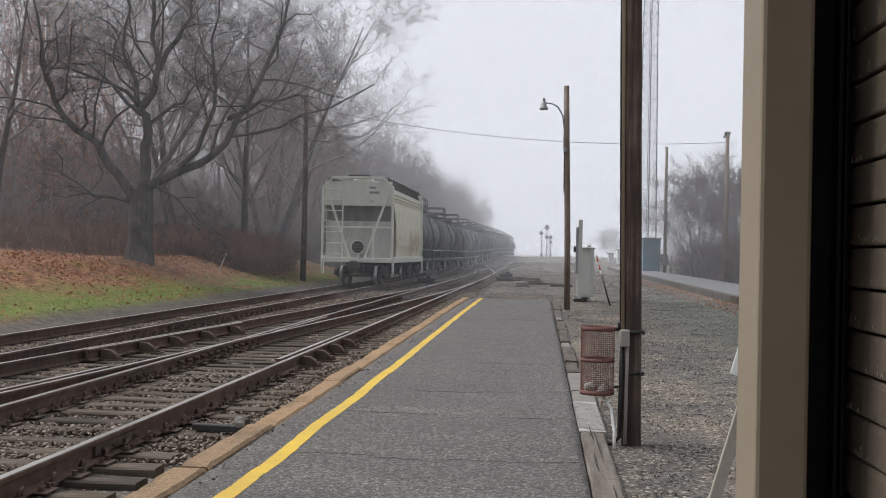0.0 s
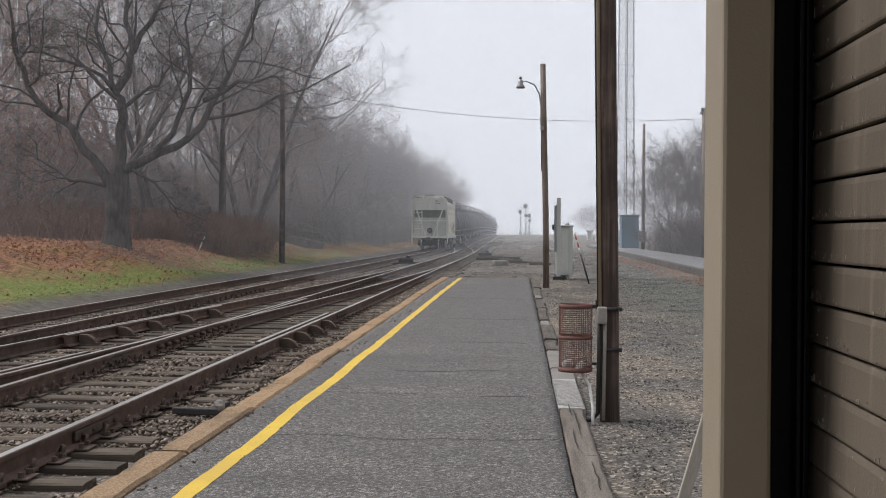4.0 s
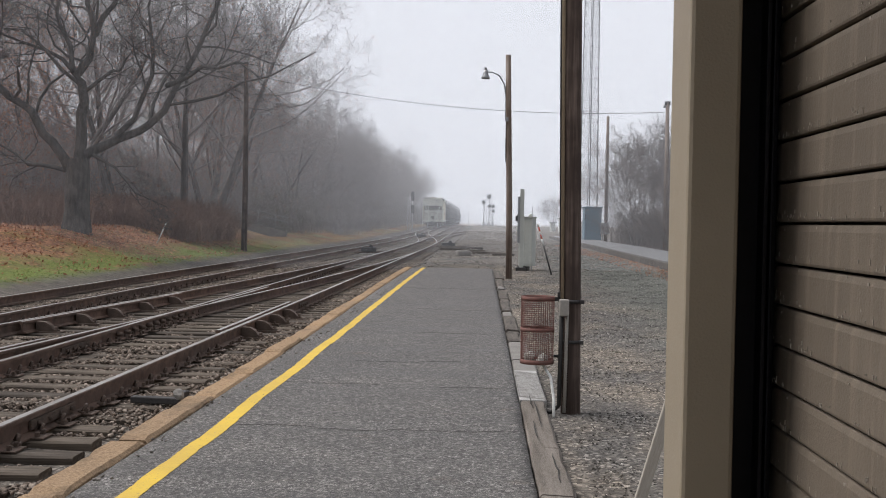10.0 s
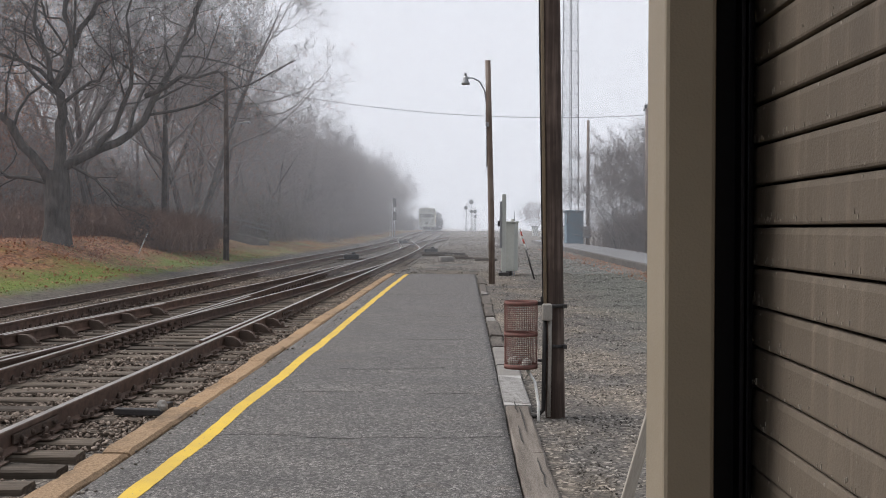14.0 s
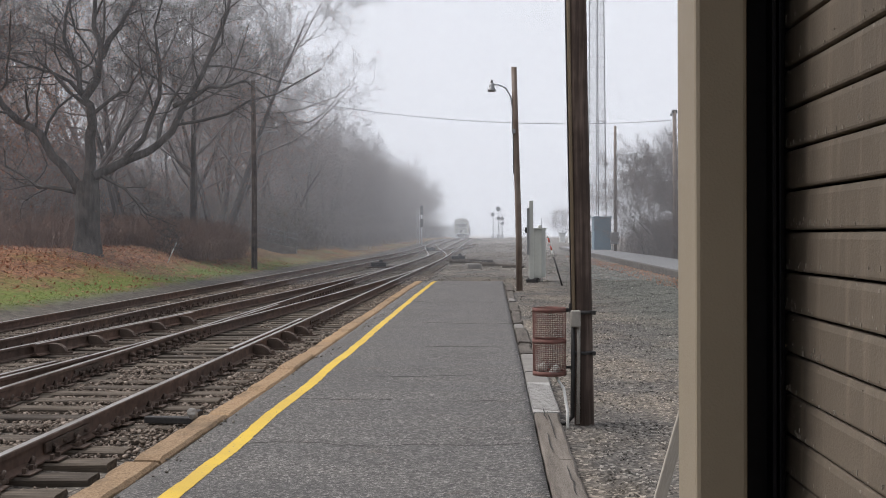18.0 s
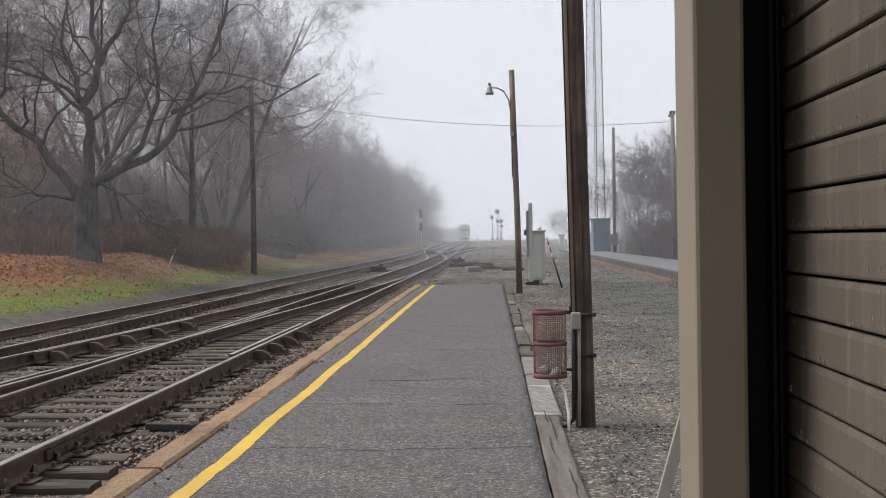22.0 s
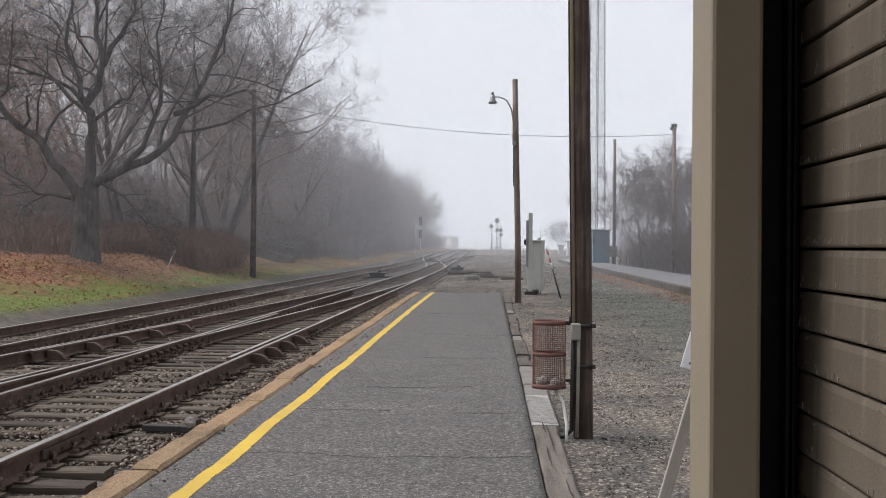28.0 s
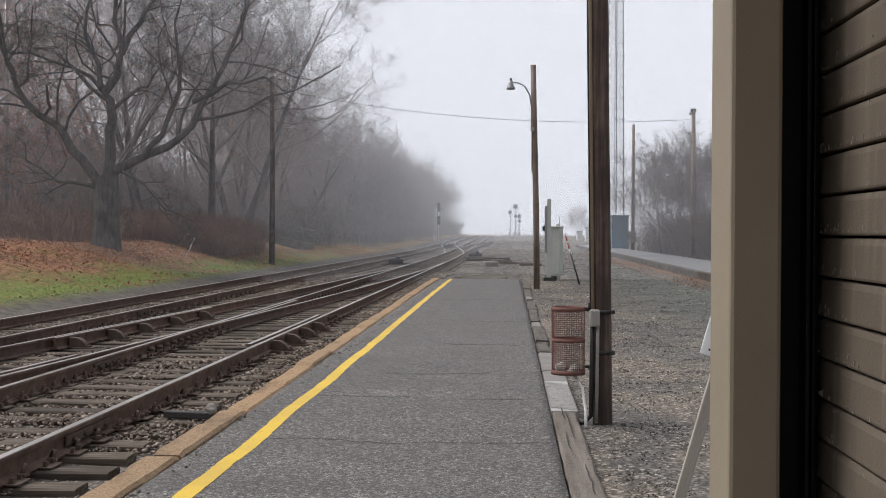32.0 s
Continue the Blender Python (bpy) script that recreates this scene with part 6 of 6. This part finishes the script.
# the near wood: big crowns with russet leaves beside the line
near_edge = [(-16.0, 60, 1.08), (-16.3, 66, 1.15), (-17.6, 70, 1.2), (-18.8, 75, 1.2), (-19.6, 80, 1.15), (-20.4, 86, 1.1), (-21, 53, 1.05), (-20.5, 61, 1.05), (-23, 67, 1.1), (-18.8, 56, 0.98), (-22, 76, 1.15), (-24.5, 83, 1.15), (-23.5, 46, 0.95),
             (-30, 57, 0.9), (-26, 64, 1.0), (-27, 75, 1.1), (-21.8, 90, 1.0)]
for i, (x, y, s) in enumerate(near_edge):
    m = pose(x, y, land(x, y) - 0.1, r.uniform(-3, 3), r.uniform(-3, 2), r.uniform(0, 360)) @ Matrix.Scale(s, 4)
    k = (0, 2, 4, 2, 4, 1)[i % 6]
    plant(protos[k], m, "bare grey woodland tree with dense fine twigs" if k in (0, 4) else "bare woodland tree keeping some dry brown leaves")
# the wood's edge farther along the line
for i in range(66):
    y = 97 + i * 2.7 + r.uniform(-1.1, 1.1)
    x = -18.4 - abs(r.gauss(0, 1.4)) - 2.2 * smooth01(112, 97, y) + bend(y)
    m = pose(x, y, land(x, y) - 0.1, r.uniform(-3, 3), r.uniform(-3, 3), r.uniform(0, 360)) @ Matrix.Scale(r.uniform(0.86, 1.06), 4)
    plant(far_protos[r.randrange(4)], m, "bare grey woodland tree with dense fine twigs")


def joined_wood(name, places, label, mat, sets):
    """Many trees of the deeper wood as one mesh."""
    g = Geo()
    for x, y, z, s, a, k in places:
        c, sn = math.cos(a), math.sin(a)
        R = np.array([[c, -sn, 0], [sn, c, 0], [0, 0, 1]]) * s
        for v, t, q in sets[k]:
            g.add(v @ R.T + np.array([x, y, z]), t, q)
    return tagged(mesh_part(name, g.mesh(name), mat), label, "woods", kind="stuff")


thin[0] = 0.011
light = []
for k in range(4):
    tr, cr, lf, mt = tree_proto(80 + k, 15 + k, (15, 6, 5), 1, 0, m_twig)
    light.append((tr.arrays(), cr.arrays()))
deep = []
for i in range(75):
    y = 48 + 250 * r.random() ** 1.25
    x = -22 - 32 * r.random() ** 0.8 - (2 if y < 75 else 0) + bend(y)
    if x / y < -0.24 and r.random() < 0.72:
        continue
    deep.append((x, y, land(x, y) - 0.2, r.uniform(0.85, 1.25), r.uniform(0, 6.28), r.randrange(4)))
joined_wood("deep_woods", deep, "dense bare woods climbing the misty hillside", m_twig, light)


# ---- undergrowth ----
def thicket(name, places, per, height, mat, label, seed, fork=2):
    """Thin arching stems in clumps, as one mesh."""
    rr = np.random.default_rng(seed)
    n = len(places) * per
    base = np.repeat(np.array(places, float), per, 0)
    base[:, :2] += rr.normal(0, 0.7, (n, 2))
    h = height * rr.uniform(0.4, 1.15, n)
    g = Geo()
    lean = rr.normal(0, 0.6, (n, 2))
    for f in range(fork):
        l2 = lean + rr.normal(0, 0.35, (n, 2))
        p0 = base.copy()
        p1 = base + np.stack([lean[:, 0] * h * 0.3, lean[:, 1] * h * 0.3, h * 0.45], -1)
        p2 = p1 + np.stack([l2[:, 0] * h * 0.6, l2[:, 1] * h * 0.6, h * rr.uniform(0.3, 0.55, n)], -1)
        for a, b, ra, rb in ((p0, p1, 0.014, 0.010), (p1, p2, 0.010, 0.004)):
            ang = rr.uniform(0, 6.28, n)
            ring = []
            for p, rad in ((a, ra), (b, rb)):
                for k in range(3):
                    ring.append(p + rad * np.stack([np.cos(ang + k * 2.094), np.sin(ang + k * 2.094), np.zeros(n)], -1))
            v = np.stack(ring, 1)
            k = np.arange(n)[:, None] * 6
            g.add(v, quads=np.concatenate([k + np.array([[i, (i + 1) % 3, 3 + (i + 1) % 3, 3 + i]]) for i in range(3)]))
    return tagged(mesh_part(name, g.mesh(name), mat), label, "undergrowth", kind="stuff")


def spots(n, xr, yr, seed, ok=lambda x, y: True):
    rr = random.Random(seed)
    out = []
    while len(out) < n:
        x, y = rr.uniform(*xr), rr.uniform(*yr)
        if ok(x, y):
            out.append((x, y, land(x, y) - 0.05))
    return out


thicket("brush", spots(150, (-19.5, -13.2), (50, 62), 1, lambda x, y: x < -13.4 - max(0, y - 54) * 0.3) + spots(160, (-40, -17), (38, 64), 2), 70, 1.5, m_red_twig, "low reddish-brown bare brush under the trees", 3)
thicket("woodland_undergrowth", spots(420, (-26, -13.2), (62, 290), 4, lambda x, y: x < -13.0 - (1.2 if y < 100 else 0) and not (y < 72 and x > -17.2)) + spots(160, (-48, -22), (45, 110), 5), 55, 3.2, m_twig, "tangled bare undergrowth at the edge of the woods", 6)
thicket("saplings", spots(230, (-32, -16.0), (64, 290), 14) + spots(90, (-44, -22), (52, 110), 15), 26, 6.8, m_twig, "tall thin bare saplings between the woodland trees", 16, 3)
rng = np.random.default_rng(31)
g = Geo()
pts = np.array([(x, y, z + 0.3 + 2.2 * rng.random()) for x, y, z in spots(110, (-19, -13.6), (70, 170), 9)])
leaves(g, rng, pts, 110, 0.8, 0.045)
tagged(mesh_part("evergreen_scrub", g.mesh("scrub"), m_green), "dull green leafy scrub at the foot of the woods", "undergrowth", kind="stuff")
g = Geo()
pts = np.array([(x, y, z + rng.uniform(3, 13)) for x, y, z in spots(430, (-36, -15.5), (50, 112), 19) + spots(230, (-33, -20.5), (45, 64), 20) + spots(130, (-19.5, -12.5), (58, 74), 21)])
leaves(g, rng, pts, 80, 1.5, 0.042)
pts = np.array([(x, y, z + rng.uniform(1.5, 12)) for x, y, z in spots(260, (-31, -20.5), (45, 62), 23)])
leaves(g, rng, pts, 90, 1.1, 0.052)
m_cling = leaf_material("russet_leaves", (0.24, 0.11, 0.075), (0.4, 0.2, 0.14), (0.5, 0.3, 0.2))
tagged(mesh_part("clinging_leaves", g.mesh("clinging"), m_cling), "dry brown leaves still clinging to woodland twigs", "leaves", kind="stuff")

# bare bushes beside the yard platform
thin[0] = 0.009
bushes = [tree_proto(120 + k, 7.4 + k * 0.6, (9, 6, 4, 3), 7, 0, m_brush, 0.24) for k in range(2)]
bush_p = [(b[0].mesh("trunk", True), b[1].mesh("crown"), b[2], b[3]) for b in bushes]
for i, (x, y, s) in enumerate(((11.1, 80, 1.15), (11.6, 71, 1.1), (13.4, 76, 1.15), (12.6, 63, 1.0), (15.2, 69, 1.1), (13.2, 56, 0.9), (13.9, 90, 1.2), (16.2, 60, 1.0))):
    plant(bush_p[i % 2], pose(x, y, land(x, y), 0, 0, 67 * i) @ Matrix.Scale(s, 4), "bare many-stemmed bush beside the yard platform", "bare_bush", "yard bushes")
plant(bush_p[0], pose(11.6, 185, rise(185), 0, 0, 30) @ Matrix.Scale(0.75, 4), "bare bush far down the misty yard", "bare_bush", "yard bushes")
thicket("yard_brush", spots(60, (11.0, 17), (44, 90), 33), 120, 3.0, m_brush, "bare brush along the yard platform", 34, 3)
fr = thing("pipe_fence", pose(11.2, 50, 0.1), "pale pipe fence behind the yard platform", "fence")
for z in (0.5, 0.95):
    part("rail", tube([(0, -6, z), (0, 6, z)], 0.03, 6), m_galv, fr)
for i in range(7):
    part("post", tube([(0, -6 + 2 * i, -0.1), (0, -6 + 2 * i, 1.0)], 0.035, 6), m_galv, fr)

# fallen leaves on the bank and by the yard platform
rng = np.random.default_rng(77)
g = Geo()
pts = np.array([(x, y, z + 0.08) for x, y, z in spots(5200, (-19, -10.9), (22, 62), 78, lambda x, y: random.random() < 0.3 + 0.7 * smooth01(-11.5, -15.5, x))])
leaves(g, rng, pts, 1, 0.03, 0.055)
tagged(mesh_part("fallen_leaves", g.mesh("fallen"), m_dry), "fallen brown leaves strewn over the grass bank", "leaves", kind="stuff")
g = Geo()
pts = np.array([(x, y, uneven(x, y) + 0.02) for x, y, z in spots(2600, (5.0, 6.3), (30, 80), 79)])
leaves(g, rng, pts, 1, 0.03, 0.03)
tagged(mesh_part("drifted_leaves", g.mesh("drifted"), m_dry), "brown leaves drifted against the yard platform", "leaves", kind="stuff")
# grass blades on the bank
g = Geo()
n = 26000
xs, ys = rng.uniform(-15.5, -10.7, n), rng.uniform(20, 58, n)
keep = (xs > -12.2 - 1.3 * np.array([noise.noise((x * 0.4, y * 0.25, 4)) for x, y in zip(xs, ys)])) | (rng.random(n) < 0.18)
xs, ys = xs[keep], ys[keep]
n = len(xs)
zs = np.array([uneven(x, y) for x, y in zip(xs, ys)]) - 0.01
h, a = rng.uniform(0.02, 0.06, n), rng.uniform(0, 6.28, n)
w = 0.008
p = np.stack([xs, ys, zs], -1)
d = np.stack([np.cos(a), np.sin(a), np.zeros(n)], -1)
tip = p + np.stack([rng.normal(0, 0.03, n), rng.normal(0, 0.03, n), h], -1)
v = np.stack([p - d * w, p + d * w, tip], 1)
g.add(v, tris=np.arange(n * 3).reshape(-1, 3))
m_grass = leaf_material("grass_blades", (0.09, 0.125, 0.03), (0.15, 0.19, 0.045), (0.23, 0.24, 0.085))
tagged(mesh_part("grass", g.mesh("grass"), m_grass), "short green grass on the bank beside the track", "grass", kind="stuff")

# ---- mist ----
def mist_material(density):
    """Thin mist: scatters the sky's light evenly from both sides."""
    m = bpy.data.materials.new("mist")
    m.use_nodes = True
    n, l = m.node_tree.nodes, m.node_tree.links
    n.clear()
    up, down = n.new("ShaderNodeCombineXYZ"), n.new("ShaderNodeCombineXYZ")
    up.inputs[2].default_value, down.inputs[2].default_value = 1, -1
    a, b = n.new("ShaderNodeBsdfDiffuse"), n.new("ShaderNodeBsdfTranslucent")
    for s in (a, b):
        s.inputs["Color"].default_value = (0.9, 0.93, 0.975, 1)
    l.new(up.outputs[0], a.inputs["Normal"])
    l.new(down.outputs[0], b.inputs["Normal"])
    add, clear, mix, out = n.new("ShaderNodeAddShader"), n.new("ShaderNodeBsdfTransparent"), n.new("ShaderNodeMixShader"), n.new("ShaderNodeOutputMaterial")
    l.new(a.outputs[0], add.inputs[0])
    l.new(b.outputs[0], add.inputs[1])
    mix.inputs[0].default_value = density
    l.new(clear.outputs[0], mix.inputs[1])
    l.new(add.outputs[0], mix.inputs[2])
    l.new(mix.outputs[0], out.inputs[0])
    return m


for y, dens in ((38, 0.042), (62, 0.036), (98, 0.065), (150, 0.055), (205, 0.065), (255, 0.085), (330, 0.2)):
    bm = bmesh.new()
    vs = [bm.verts.new(p) for p in ((-260, y, -8), (260, y, -8), (260, y, 90), (-260, y, 90))]
    bm.faces.new(vs)
    tagged(part("mist_layer", bm, mist_material(dens)), "thin layer of pale morning mist across the line", "mist", "mist over the line", "structure")


def on_line(s):
    """Place on the far track, s metres ahead."""
    slope = (bend(s + 1) - bend(s - 1)) / 2
    dz = (rise(s + 1) - rise(s - 1)) / 2
    return pose(TRACK_B + bend(s), s, rise(s) - 0.03, math.degrees(math.atan(dz)), 0, -math.degrees(math.atan(slope)))


def motions():
    """The train rolls away along the far track."""
    times = [i * 1.0 for i in range(33)]
    for i, car in enumerate([hopper] + tanks):
        lead = 0.0 if i == 0 else L + 0.55 + (i - 1) * TL
        walk(car, [(t, on_line(47.2 + 12.25 * t + lead)) for t in times])


motions()
